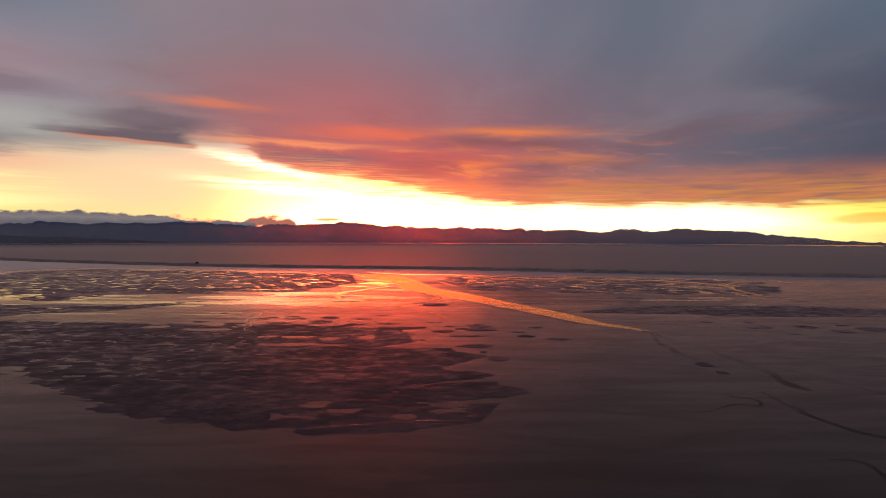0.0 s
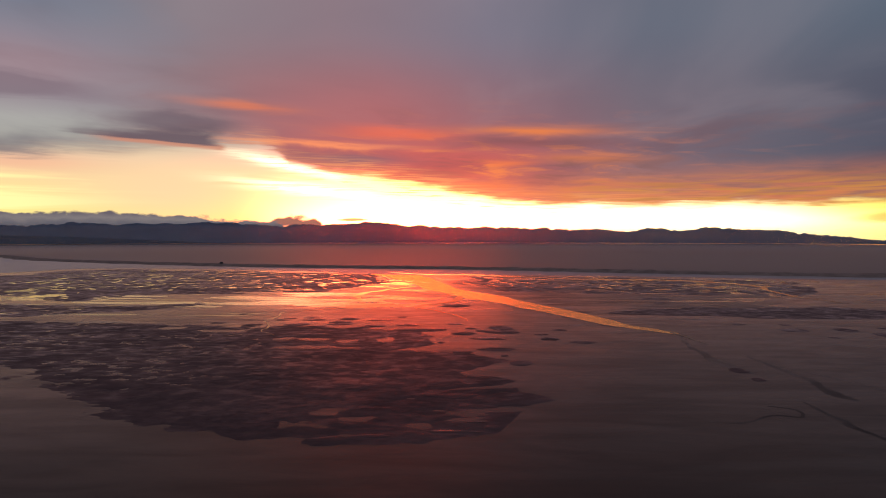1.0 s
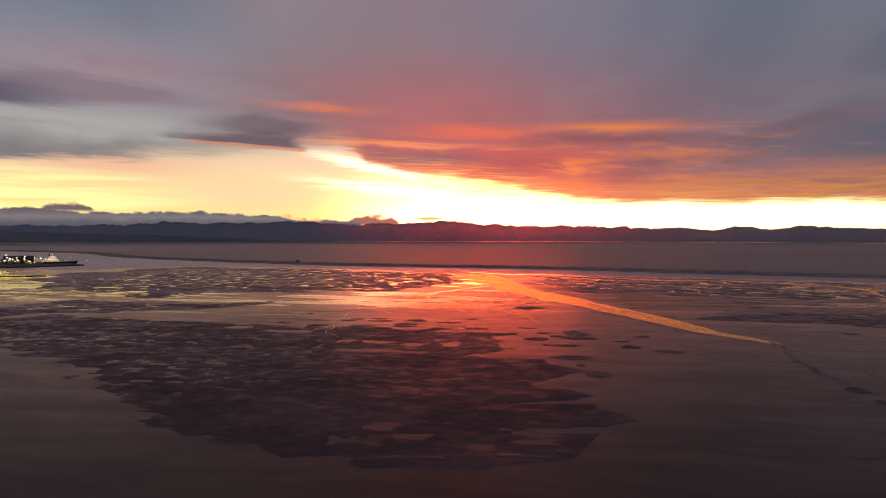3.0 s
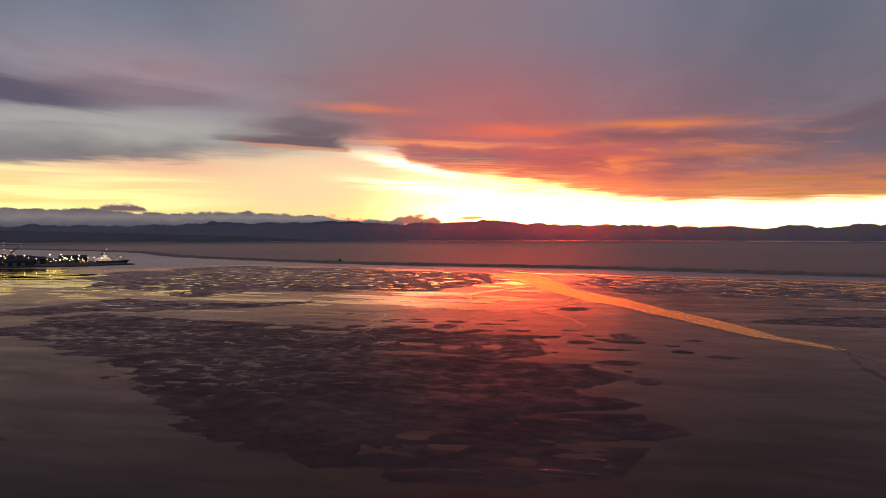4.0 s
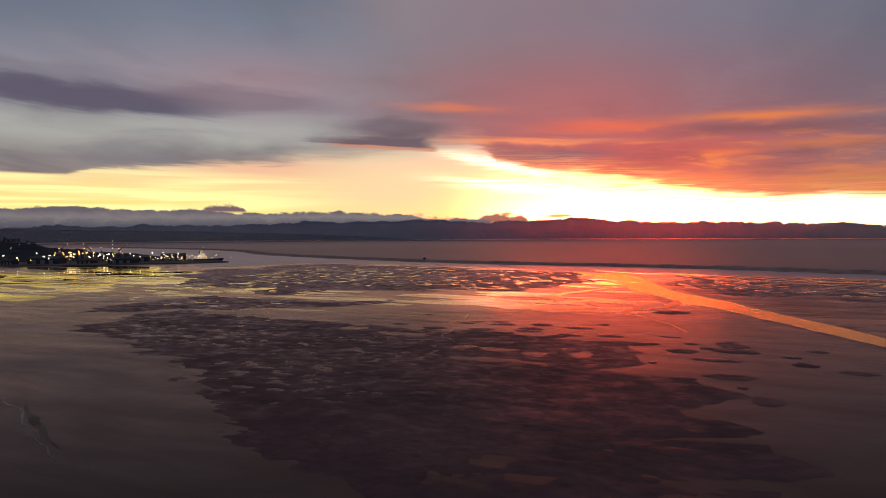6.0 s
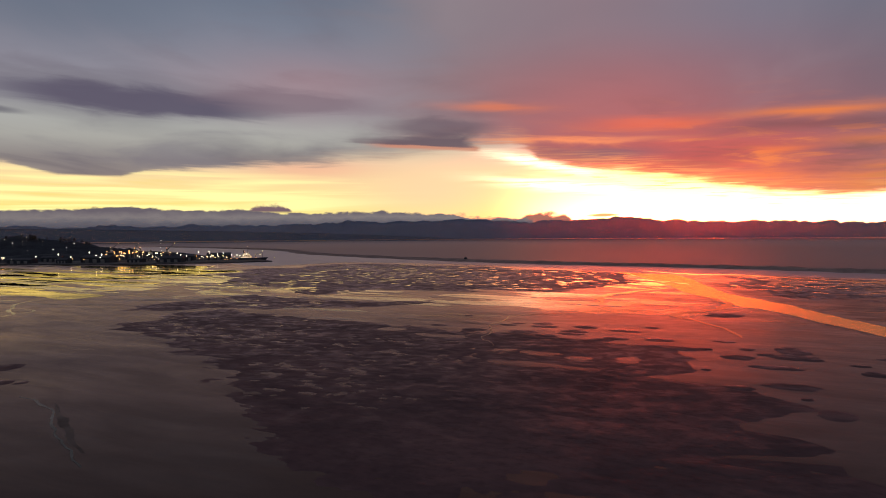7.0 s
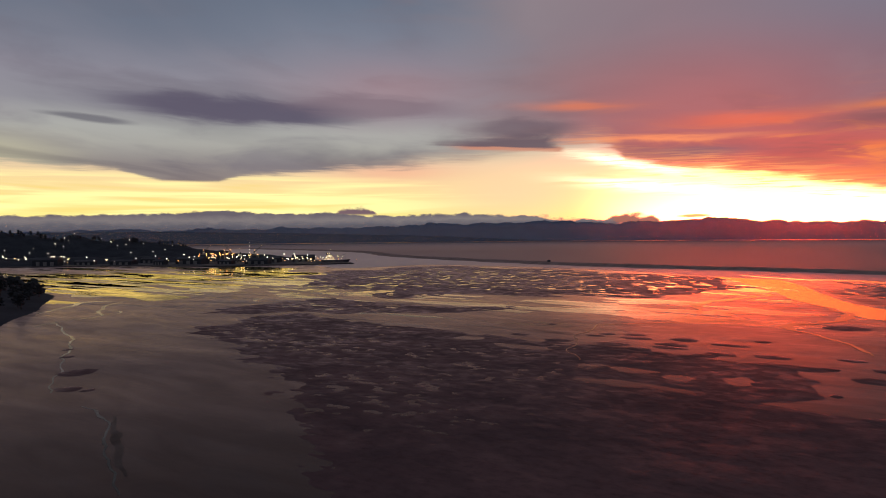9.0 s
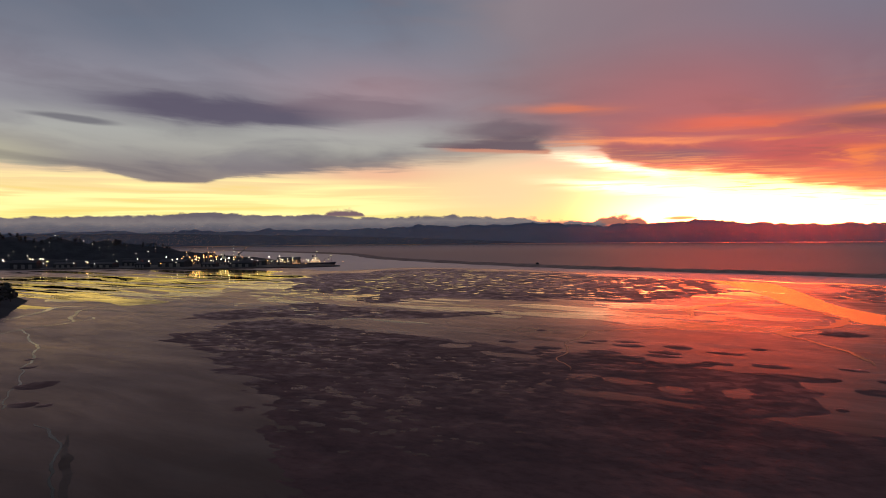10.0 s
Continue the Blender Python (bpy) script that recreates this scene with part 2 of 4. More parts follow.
# ---- materials ----
def surface(name, base, rough, spread=0.1, scale=1.0, relief=0.0, metal=0.0, second=None, ior=1.45, stretch=(1, 1, 1), gloss=0.5, tint=(1.0, 1.0, 1.0)):
    """Two-scale mottled colour, roughness and relief, in metres."""
    mat = bpy.data.materials.new(name)
    mat.use_nodes = True
    tree = mat.node_tree
    shader = tree.nodes["Principled BSDF"]
    geo = tree.nodes.new("ShaderNodeNewGeometry")
    squeeze = tree.nodes.new("ShaderNodeMapping")
    squeeze.inputs["Scale"].default_value = stretch
    tree.links.new(geo.outputs["Position"], squeeze.inputs[0])
    place = Sum(tree, squeeze.outputs[0])
    coarse, fine = grain(tree, place, 0.07 / scale, 5, 0.6), grain(tree, place, 0.9 / scale, 6, 0.6)
    base2 = second or tuple(c * 0.6 for c in base)
    colour = mixed(tree, coarse.rise(0.35, 0.68), base + (1,), base2 + (1,))
    colour = mixed(tree, fine.rise(0.4, 0.75) * 0.5, colour, tuple(c * 0.7 for c in base2) + (1,))
    put(tree, colour, shader.inputs["Base Color"])
    put(tree, (coarse - 0.5) * spread * 2.0 + (fine - 0.5) * spread * 0.4 + rough, shader.inputs["Roughness"])
    shader.inputs["Specular IOR Level"].default_value = gloss
    shader.inputs["Specular Tint"].default_value = tint + (1,)
    shader.inputs["Metallic"].default_value, shader.inputs["IOR"].default_value = metal, ior
    if relief:
        bump = tree.nodes.new("ShaderNodeBump")
        bump.inputs["Strength"].default_value, bump.inputs["Distance"].default_value = 1.0, relief
        put(tree, fine * 0.35 + coarse, bump.inputs["Height"])
        tree.links.new(bump.outputs[0], shader.inputs["Normal"])
    return mat


def wet(name, base, second, tint, ior, rough, spread, scale, stretch=(1, 1, 1), relief=0.0, patchy=0.0, blotchy=0.0, sheen_rough=0.0):
    """Dark stuff under a wet sheen: a matt body and a tinted gloss that grows towards grazing view."""
    mat = bpy.data.materials.new(name)
    mat.use_nodes = True
    tree = mat.node_tree
    tree.nodes.clear()
    geo, squeeze = tree.nodes.new("ShaderNodeNewGeometry"), tree.nodes.new("ShaderNodeMapping")
    squeeze.inputs["Scale"].default_value = stretch
    tree.links.new(geo.outputs["Position"], squeeze.inputs[0])
    place = Sum(tree, squeeze.outputs[0])
    coarse, fine = grain(tree, place, 0.07 / scale, 5, 0.6, 0.6), grain(tree, place, 0.9 / scale, 6, 0.6)
    colour = mixed(tree, coarse.rise(0.35, 0.68), base + (1,), second + (1,))
    colour = mixed(tree, fine.rise(0.4, 0.75) * 0.5, colour, tuple(c * 0.6 for c in second) + (1,))
    body, gloss, fresnel = tree.nodes.new("ShaderNodeBsdfDiffuse"), tree.nodes.new("ShaderNodeBsdfGlossy"), tree.nodes.new("ShaderNodeFresnel")
    fresnel.inputs["IOR"].default_value = ior
    put(tree, colour, body.inputs["Color"])
    gloss.inputs["Color"].default_value = tint + (1,)
    put(tree, (coarse - 0.5) * spread * 2.0 + (fine - 0.5) * spread * 0.4 + rough, gloss.inputs["Roughness"])
    if relief:
        bump = tree.nodes.new("ShaderNodeBump")
        bump.inputs["Distance"].default_value = relief
        put(tree, fine, bump.inputs["Height"])
        for node in (body, gloss, fresnel):
            tree.links.new(bump.outputs[0], node.inputs["Normal"])
    blend = tree.nodes.new("ShaderNodeMixShader")
    sheen = Sum(tree, fresnel.outputs[0])
    if patchy:
        drift = grain(tree, place, 0.035, 4, 0.55, 1.2)
        sheen = sheen * ((drift.rise(0.32, 0.68) - 0.5) * patchy + 1.0)
        sheen = sheen * ((fine - 0.5) * patchy + 1.0)
    if blotchy:
        sheen = sheen * ((grain(tree, place, 0.17, 3, 0.55, 0.5).rise(0.40, 0.66) - 0.4) * blotchy + 1.0)
    put(tree, sheen, blend.inputs[0])
    top_coat = gloss
    if sheen_rough:
        film, top_coat = tree.nodes.new("ShaderNodeBsdfGlossy"), tree.nodes.new("ShaderNodeMixShader")
        film.inputs["Color"].default_value = tint + (1,)
        put(tree, (coarse - 0.5) * spread * 2.0 + sheen_rough, film.inputs["Roughness"])
        put(tree, grain(tree, place, 0.05, 4, 0.6, 0.8).rise(0.25, 0.75) * 0.5 + 0.2, top_coat.inputs[0])
        tree.links.new(gloss.outputs[0], top_coat.inputs[1]), tree.links.new(film.outputs[0], top_coat.inputs[2])
    tree.links.new(body.outputs[0], blend.inputs[1]), tree.links.new(top_coat.outputs[0], blend.inputs[2])
    tree.links.new(blend.outputs[0], tree.nodes.new("ShaderNodeOutputMaterial").inputs[0])
    return mat


def lamp_glass(name, colour, power):
    mat = bpy.data.materials.new(name)
    mat.use_nodes = True
    shader = mat.node_tree.nodes["Principled BSDF"]
    shader.inputs["Emission Color"].default_value, shader.inputs["Emission Strength"].default_value = colour + (1,), power
    return mat


MUD = wet("wet_mud", (0.054, 0.034, 0.030), (0.042, 0.028, 0.026), (1.0, 0.74, 0.64), 1.22, 0.50, 0.06, 6.0, (0.45, 1.6, 1), 0.0, 0.30, 0.0, 0.17)
WEED = wet("seagrass_mud", (0.164, 0.096, 0.094), (0.106, 0.067, 0.069), (0.80, 0.58, 0.55), 1.05, 0.42, 0.08, 2.4, (0.7, 1.0, 1), 0.05, 1.0, 1.3)
# dark mud of gullies and streaks, also used for painted shade strips
GULLY_AND_SHADE = wet("drained_mud_and_shade", (0.026, 0.018, 0.018), (0.020, 0.014, 0.015), (0.90, 0.72, 0.66), 1.15, 0.32, 0.08, 1.5, (1, 1, 1), 0.0, 0.6)
DRAINED = wet("drained_flat", (0.040, 0.025, 0.021), (0.030, 0.020, 0.018), (0.95, 0.70, 0.62), 1.10, 0.45, 0.06, 6.0, (0.45, 1.6, 1), 0.0, 0.5, 0.0, 0.25)
STILL = wet("still_water", (0.020, 0.017, 0.014), (0.016, 0.014, 0.012), (1.0, 0.90, 0.68), 1.34, 0.07, 0.03, 5.0)
FILM = wet("wet_film", (0.024, 0.018, 0.015), (0.020, 0.015, 0.013), (1.0, 0.90, 0.78), 1.25, 0.12, 0.06, 3.0, (0.5, 1.5, 1), 0.0, 0.5)
SHEET = wet("shallow_sheet", (0.024, 0.019, 0.011), (0.018, 0.014, 0.010), (1.0, 0.86, 0.48), 1.52, 0.07, 0.05, 3.0, (0.3, 1.6, 1), 0.0, 0.7)
RIVER = wet("river_water", (0.040, 0.024, 0.012), (0.034, 0.020, 0.010), (1.0, 0.62, 0.29), 1.14, 0.24, 0.03, 8.0)
HARBOUR = wet("harbour_water", (0.030, 0.026, 0.030), (0.028, 0.024, 0.028), (0.80, 0.68, 0.68), 1.33, 0.34, 0.04, 12.0)
SEA = wet("sea_water", (0.042, 0.030, 0.030), (0.036, 0.026, 0.028), (0.58, 0.43, 0.39), 1.33, 0.42, 0.03, 20.0, (0.3, 2, 1))
STONE = surface("bank_boulders", (0.42, 0.29, 0.25), 1.0, 0.0, 1.5, 0.04, second=(0.26, 0.18, 0.16), gloss=0.05)
# blue of the distant air is painted into these two base colours
HILL = surface("haze_tinted_forest", (0.13, 0.18, 0.28), 0.95, 0.02, 60.0, 0.0, second=(0.10, 0.14, 0.22), ior=1.05)
PLAIN = surface("haze_tinted_plain", (0.035, 0.060, 0.10), 0.95, 0.02, 60.0, 3.0, second=(0.026, 0.044, 0.075), ior=1.05)
BUSH = surface("dark_bush", (0.056, 0.060, 0.070), 0.9, 0.05, 3.0, 0.05, second=(0.038, 0.042, 0.050), ior=1.1)
QUAY = surface("quay_concrete", (0.13, 0.12, 0.12), 0.9, 0.05, 3.0, 0.05, second=(0.06, 0.055, 0.055), gloss=0.2)


# ---- building helpers ----
def mesh(name, verts, faces, material, smooth=False):
    data = bpy.data.meshes.new(name)
    data.from_pydata([tuple(map(float, v)) for v in verts], [], [tuple(map(int, f)) for f in faces])
    if smooth:
        data.polygons.foreach_set("use_smooth", [True] * len(data.polygons))
    data.materials.append(material)
    return data


def sprinkle(x, y, size, seed, octaves=4, gain=0.5):
    """Smooth noise from -1 to 1 on arrays of places, with features of that size."""
    total, weight = np.zeros(np.shape(x)), 0.0
    for k in range(octaves):
        px, py = np.asarray(x) / size * 2 ** k + 37.7 * seed + 11.3 * k, np.asarray(y) / size * 2 ** k - 21.9 * seed + 5.1 * k
        ix, iy = np.floor(px), np.floor(py)
        fx, fy = px - ix, py - iy
        sx, sy = fx * fx * (3 - 2 * fx), fy * fy * (3 - 2 * fy)

        def knot(a, b):
            h = np.sin(a * 127.1 + b * 311.7 + seed * 17.3) * 43758.5453
            return (h - np.floor(h)) * 2 - 1
        low = knot(ix, iy) * (1 - sx) + knot(ix + 1, iy) * sx
        upper = knot(ix, iy + 1) * (1 - sx) + knot(ix + 1, iy + 1) * sx
        total += (low * (1 - sy) + upper * sy) * gain ** k
        weight += gain ** k
    return total / weight * 1.5


def relief_sheet(name, x0, x1, y0, y1, cell, height, material, cap=0.09, floor=-0.15):
    """The part of a height field that stands above the flat, as one low mesh."""
    xs, ys = np.arange(x0, x1 + cell, cell), np.arange(y0, y1 + cell, cell)
    gx, gy = np.meshgrid(xs, ys)
    h = np.minimum(height(gx, gy), cap)
    n = len(xs)
    quad = np.maximum.reduce([h[:-1, :-1], h[1:, :-1], h[:-1, 1:], h[1:, 1:]]) > 0
    j, i = np.nonzero(quad)
    faces = np.stack([j * n + i, j * n + i + 1, (j + 1) * n + i + 1, (j + 1) * n + i], 1)
    used, faces = np.unique(faces, return_inverse=True)
    faces = faces.reshape(-1, 4)
    lift = swell(gx.ravel()[used], gy.ravel()[used])
    verts = np.stack([gx.ravel()[used], gy.ravel()[used], np.maximum(h.ravel()[used], floor) + lift], 1)
    return new(name, mesh(name, verts, faces, material, True))


def inside(x, y, corners):
    """Metres inside a convex outline whose corners run anticlockwise (negative outside)."""
    d = np.full(np.shape(x), 1e9)
    for (ax, ay), (bx, by) in zip(corners, corners[1:] + corners[:1]):
        ux, uy = bx - ax, by - ay
        d = np.minimum(d, (ux * (y - ay) - uy * (x - ax)) / math.hypot(ux, uy))
    return d


def curve(points, steps=12):
    """A smooth line through places in the plan."""
    p = [np.array(q, float) for q in points]
    p = [2 * p[0] - p[1]] + p + [2 * p[-1] - p[-2]]
    line = []
    for a, b, c, d in zip(p, p[1:], p[2:], p[3:]):
        for s in np.linspace(0, 1, steps, endpoint=False):
            line.append(0.5 * (2 * b + (c - a) * s + (2 * a - 5 * b + 4 * c - d) * s * s + (3 * b - a - 3 * c + d) * s ** 3))
    return np.array(line + [p[-2]])


def ribbon(name, points, width, material, z=0.03, ragged=0.0, seed=1, steps=12, meander=0.0):
    """A flat strip along a line; width is a number or one for each point; ragged makes its sides uneven."""
    line = curve(points, steps)
    n = len(line)
    w = np.full(n, float(width)) if not hasattr(width, "__len__") else np.interp(np.linspace(0, 1, n), np.linspace(0, 1, len(width)), width)
    t = np.gradient(line, axis=0)
    t /= np.linalg.norm(t, axis=1)[:, None] + 1e-9
    side_way = np.stack([-t[:, 1], t[:, 0]], 1)
    run = np.concatenate([[0], np.cumsum(np.linalg.norm(np.diff(line, axis=0), axis=1))])
    line = line + side_way * (meander * sprinkle(run, run * 0, 16, seed + 7, 3))[:, None]
    left = line + side_way * (w * (0.5 + ragged * sprinkle(run, run * 0, 9, seed)))[:, None]
    right = line - side_way * (w * (0.5 + ragged * sprinkle(run, run * 0, 9, seed + 3)))[:, None]
    verts = np.concatenate([np.c_[left, swell(left[:, 0], left[:, 1]) + z], np.c_[right, swell(right[:, 0], right[:, 1]) + z]])
    faces = [(i, n + i, n + i + 1, i + 1) for i in range(n - 1)]
    return new(name, mesh(name, verts, faces, material))


# ---- ground and water ----
def swell(x, y):
    """The flat's own gentle rise and fall, in metres; level far off."""
    x, y = np.asarray(x, float), np.asarray(y, float)
    near = np.clip((900 - np.hypot(x, y)) / 300, 0, 1)
    west = np.clip((-120 - x) / 120, 0, 1) * np.clip((460 - y) / 100, 0, 1)
    return near * (0.05 * sprinkle(x * 0.5, y, 48, 71, 2) + west * 0.30 * sprinkle(x * 0.55 + y * 0.5, y * 0.9 - x * 0.25, 44, 72, 2))


def steps_out(low, high, step, end):
    """Even steps between low and high, then ever longer ones out to -end and end."""
    mid = list(np.arange(low, high + step, step))
    out, d = [], step
    while (out[-1] if out else mid[-1]) < end:
        d *= 1.35
        out.append((out[-1] if out else mid[-1]) + d)
    back, d = [], step
    while (back[-1] if back else mid[0]) > -end:
        d *= 1.35
        back.append((back[-1] if back else mid[0]) - d)
    return np.array(back[::-1] + mid + out)


def ground_sheet(name, material):
    xs, ys = steps_out(-560, 420, 4.0, 6500), steps_out(110, 620, 4.0, 6500)
    gx, gy = np.meshgrid(xs, ys)
    n = len(xs)
    verts = np.stack([gx.ravel(), gy.ravel(), swell(gx, gy).ravel()], 1)
    faces = [(j * n + i, j * n + i + 1, (j + 1) * n + i + 1, (j + 1) * n + i) for j in range(len(ys) - 1) for i in range(n - 1)]
    return new(name, mesh(name, verts, faces, material, True))


ground = tagged(ground_sheet("ground", MUD), "wet brown tidal mudflat at low tide", "mudflat", kind="structure")

BANK = [(-2300, 2150), (-1447, 1852), (-1000, 1500), (-441, 1235), (0, 1145), (286, 1040), (651, 939), (1500, 760)]
bank_line = curve(BANK, 24)


def sea_sheet(name, near, far_x, far_y, z, material):
    verts = [(x, y, z) for x, y in near] + [(far_x * s, far_y, z) for s in np.linspace(-1, 1, len(near))]
    n = len(near)
    return new(name, mesh(name, verts, [(i, i + 1, n + i + 1, n + i) for i in range(n - 1)], material))


shore = [(-4500, 2600)] + [tuple(p) for p in bank_line] + [(4500, 300)]
tagged(sea_sheet("sea", shore, 6000, 6200, 0.10, SEA), "dull mauve open sea beyond the boulder bank", "sea", kind="structure")
harbour = [(-2300, 1700), (-1500, 1420), (-1000, 1120), (-845, 1010), (-740, 985), (-680, 1120), (-480, 1130), (-267, 1066), (-106, 975), (14, 980), (262, 938), (601, 867), (1500, 690)]
hl = curve(harbour, 16)
hb = np.array([bank_line[int(k)] for k in np.linspace(0, len(bank_line) - 1, len(hl))])
verts = np.concatenate([np.c_[hl, np.full(len(hl), 0.06)], np.c_[hb, np.full(len(hl), 0.06)]])
tagged(new("harbour_water", mesh("harbour_water", verts, [(i, i + 1, len(hl) + i + 1, len(hl) + i) for i in range(len(hl) - 1)], HARBOUR)),
       "smooth grey harbour water behind the bank", "water", kind="structure")

# the boulder bank
def berm(name, line, width, top, material, seed):
    n = len(line)
    t = np.gradient(line, axis=0)
    t /= np.linalg.norm(t, axis=1)[:, None]
    side_way = np.stack([-t[:, 1], t[:, 0]], 1)
    across = np.linspace(-1, 1, 9)
    verts = []
    for k in range(n):
        for a in across:
            w = width * (1 + 0.2 * math.sin(k * 0.7 + seed))
            q = line[k] + side_way[k] * a * w / 2
            h = top * (1 - abs(a) ** 1.7) * (1 + 0.25 * float(sprinkle(k * 3.0, a * 3, 4, seed))) - 0.05
            verts.append((q[0], q[1], h))
    m = len(across)
    faces = [(k * m + i, k * m + i + 1, (k + 1) * m + i + 1, (k + 1) * m + i) for k in range(n - 1) for i in range(m - 1)]
    return new(name, mesh(name, verts, faces, material))


tagged(berm("boulder_bank", curve(BANK, 40), 56, 4.2, STONE, 2), "long low dark bank of grey boulders across the bay", "boulder bank", kind="structure")

# the river that drains the flats
def channel(name, left, right, material, z, seed):
    """A sheet of water between two bank lines."""
    a, b = curve(left, 16), curve(right, 16)
    for line, k in ((a, seed), (b, seed + 1)):
        line += np.stack([1.6 * sprinkle(line[:, 0], line[:, 1], 14, k, 3), 1.6 * sprinkle(line[:, 0], line[:, 1], 17, k + 5, 3)], 1)
    n = len(a)
    mid = (a + b) / 2
    verts = np.concatenate([np.c_[q, swell(q[:, 0], q[:, 1]) + h] for q, h in ((a, z), (mid, z), (b, z))])
    return new(name, mesh(name, verts, [(m * n + i, m * n + n + i, m * n + n + i + 1, m * n + i + 1) for m in (0, 1) for i in range(n - 1)], material, True))


RIVER_SOUTH = [(-150, 975), (-127, 943), (-87, 856), (-60, 777), (-48, 731), (-32, 697), (-11, 654), (2, 613), (16, 600), (31, 572), (50, 532), (75, 483), (93, 441), (104, 429), (115, 414), (127, 400)]
RIVER_NORTH = [(-135, 1012), (-119, 1002), (-76, 968), (-54, 916), (-41, 868), (-25, 794), (-9, 728), (9, 686), (35, 638), (55, 583), (82, 525), (98, 481), (108, 446), (114, 433), (122, 425), (131, 404)]
tagged(channel("river", RIVER_SOUTH, RIVER_NORTH, RIVER, 0.05, 4), "smooth tidal river reflecting the orange sky", "river", kind="structure")
# dark ribbon painted where the river bank's shadow line runs
tagged(ribbon("river_shade_strip", [(x - 1.5, y - 2) for x, y in RIVER_SOUTH[8:14]], [1, 3, 4, 4, 3, 1], GULLY_AND_SHADE, 0.03, 0.4, 15, 16, 0.8), "dark strip painting the shadow line along the river's edge", "mud bank", kind="structure")

# ---- seagrass beds ----
# outlines in the plan, clockwise: the upper edge, the lobed side towards the river, the lower edge, the frayed western side
BED_UPPER = [(-343, 355), (-347, 368), (-359, 375), (-351, 390), (-374, 422), (-350, 455), (-321, 445), (-268, 437), (-195, 431), (-137, 422), (-84, 422), (-46, 410)]
BED_RIVER = [(-31, 414), (-19, 377), (-16, 361), (-40, 344), (-40, 341), (-11, 338), (16, 321), (19, 315), (4, 300), (-2, 289), (0, 282), (19, 278), (21, 274), (15, 268), (-1, 263)]
BED_LOWER = [(-15, 253), (-35, 237), (-57, 224), (-58, 213), (-59, 203), (-67, 206), (-69, 198), (-75, 207), (-90, 205), (-116, 220), (-135, 235)]
BED_WEST = [(-164, 258), (-165, 268), (-191, 279), (-180, 290), (-218, 299), (-210, 312), (-242, 312), (-279, 337), (-314, 344), (-313, 354)]
UPPER = [(-422, 421), (-432, 445), (-430, 469), (-426, 510), (-408, 556), (-342, 538), (-294, 536), (-234, 568), (-219, 553), (-246, 524), (-269, 497), (-301, 490), (-327, 463), (-369, 459), (-380, 441)]
BED_FRINGE = [(-78, 206), (-62, 192), (-20, 192), (12, 204), (24, 236), (22, 262), (-15, 256), (-45, 236)]
# bare wet hollows inside the bed: middle and half sizes
HOLLOWS = [(-64, 370, 5, 7), (-44, 375, 6, 11), (-88, 376, 11, 4), (-72, 350, 18, 3), (-187, 415, 10, 6), (-150, 405, 14, 5)]


def within(x, y, corners):
    """Metres inside any closed outline (negative outside)."""
    near, odd = np.full(np.shape(x), 1e9), np.zeros(np.shape(x), bool)
    for (ax, ay), (bx, by) in zip(corners, corners[1:] + corners[:1]):
        ux, uy = bx - ax, by - ay
        s = np.clip(((x - ax) * ux + (y - ay) * uy) / (ux * ux + uy * uy), 0, 1)
        near = np.minimum(near, np.hypot(x - ax - s * ux, y - ay - s * uy))
        if uy:
            odd ^= ((ay > y) != (by > y)) & (x < ax + ux * (y - ay) / uy)
    return np.where(odd, near, -near)


def main_field(x, y):
    west = np.clip((-30 - x) / 110, 0, 1)
    d = within(x, y, BED_UPPER + BED_RIVER + BED_LOWER + BED_WEST)
    d = d + (3.5 + 4.5 * west) * sprinkle(x * 0.5, y, 10, 1, 4, 0.6) + 2.0
    for cx, cy, rx, ry in HOLLOWS:
        hole = (np.hypot((x - cx) / rx, (y - cy) / ry) - 1) * min(rx, ry) + 3.0 * sprinkle(x * 0.6, y, 7, 3, 3)
        d = np.minimum(d, hole)
    tufts_ = sprinkle(x * 0.62, y * 0.9, 3.6, 5, 4, 0.55)
    clumps = sprinkle(x * 0.8, y, 26, 6, 2)
    upper = np.clip((y - 385) / 40, 0, 1)
    inner = 0.22 - 0.06 * west + 0.10 * upper * west + 0.27 * tufts_ + 0.08 * clumps + 0.10 * (1 - west)
    thin = np.minimum(within(x, y, BED_FRINGE) * 0.05, 0.12 + 0.34 * sprinkle(x * 0.5, y, 8, 7, 3, 0.5))
    return 0.4 * np.maximum(np.minimum(d * 0.05, inner), thin)


tagged(relief_sheet("seagrass_field", -400, 40, 185, 475, 0.7, main_field, WEED), "broad ragged bed of dark seagrass and mud", "seagrass", kind="stuff")
tagged(relief_sheet("seagrass_strip", -470, -190, 400, 590, 1.0,
                    lambda x, y: 0.4 * np.minimum((within(x, y, UPPER) + 7 * sprinkle(x * 0.4, y, 16, 11, 4, 0.6)) * 0.05, 0.20 + 0.34 * sprinkle(x * 0.45, y, 7, 12, 4, 0.6)), WEED),
       "streaky strip of dark seagrass between pools", "seagrass", kind="stuff")
FAR = [(-700, 930), (-640, 760), (-540, 650), (-375, 605), (-187, 675), (-100, 810), (-150, 985), (-390, 1090), (-620, 1085)]
tagged(relief_sheet("far_seagrass", -780, -40, 560, 1130, 1.5,
                    lambda x, y: np.minimum((inside(x, y, FAR) + 35 * sprinkle(x * 0.6, y, 60, 21, 4)) * 0.03, 0.44 + 0.6 * sprinkle(x, y * 0.8, 11, 22, 4, 0.6) + 0.2 * sprinkle(x, y, 90, 23, 2)), WEED),
       "distant seagrass beds broken by bright pools", "seagrass", kind="stuff")
RIGHT = [(-10, 800), (60, 705), (150, 660), (330, 650), (430, 850), (180, 945), (0, 950)]
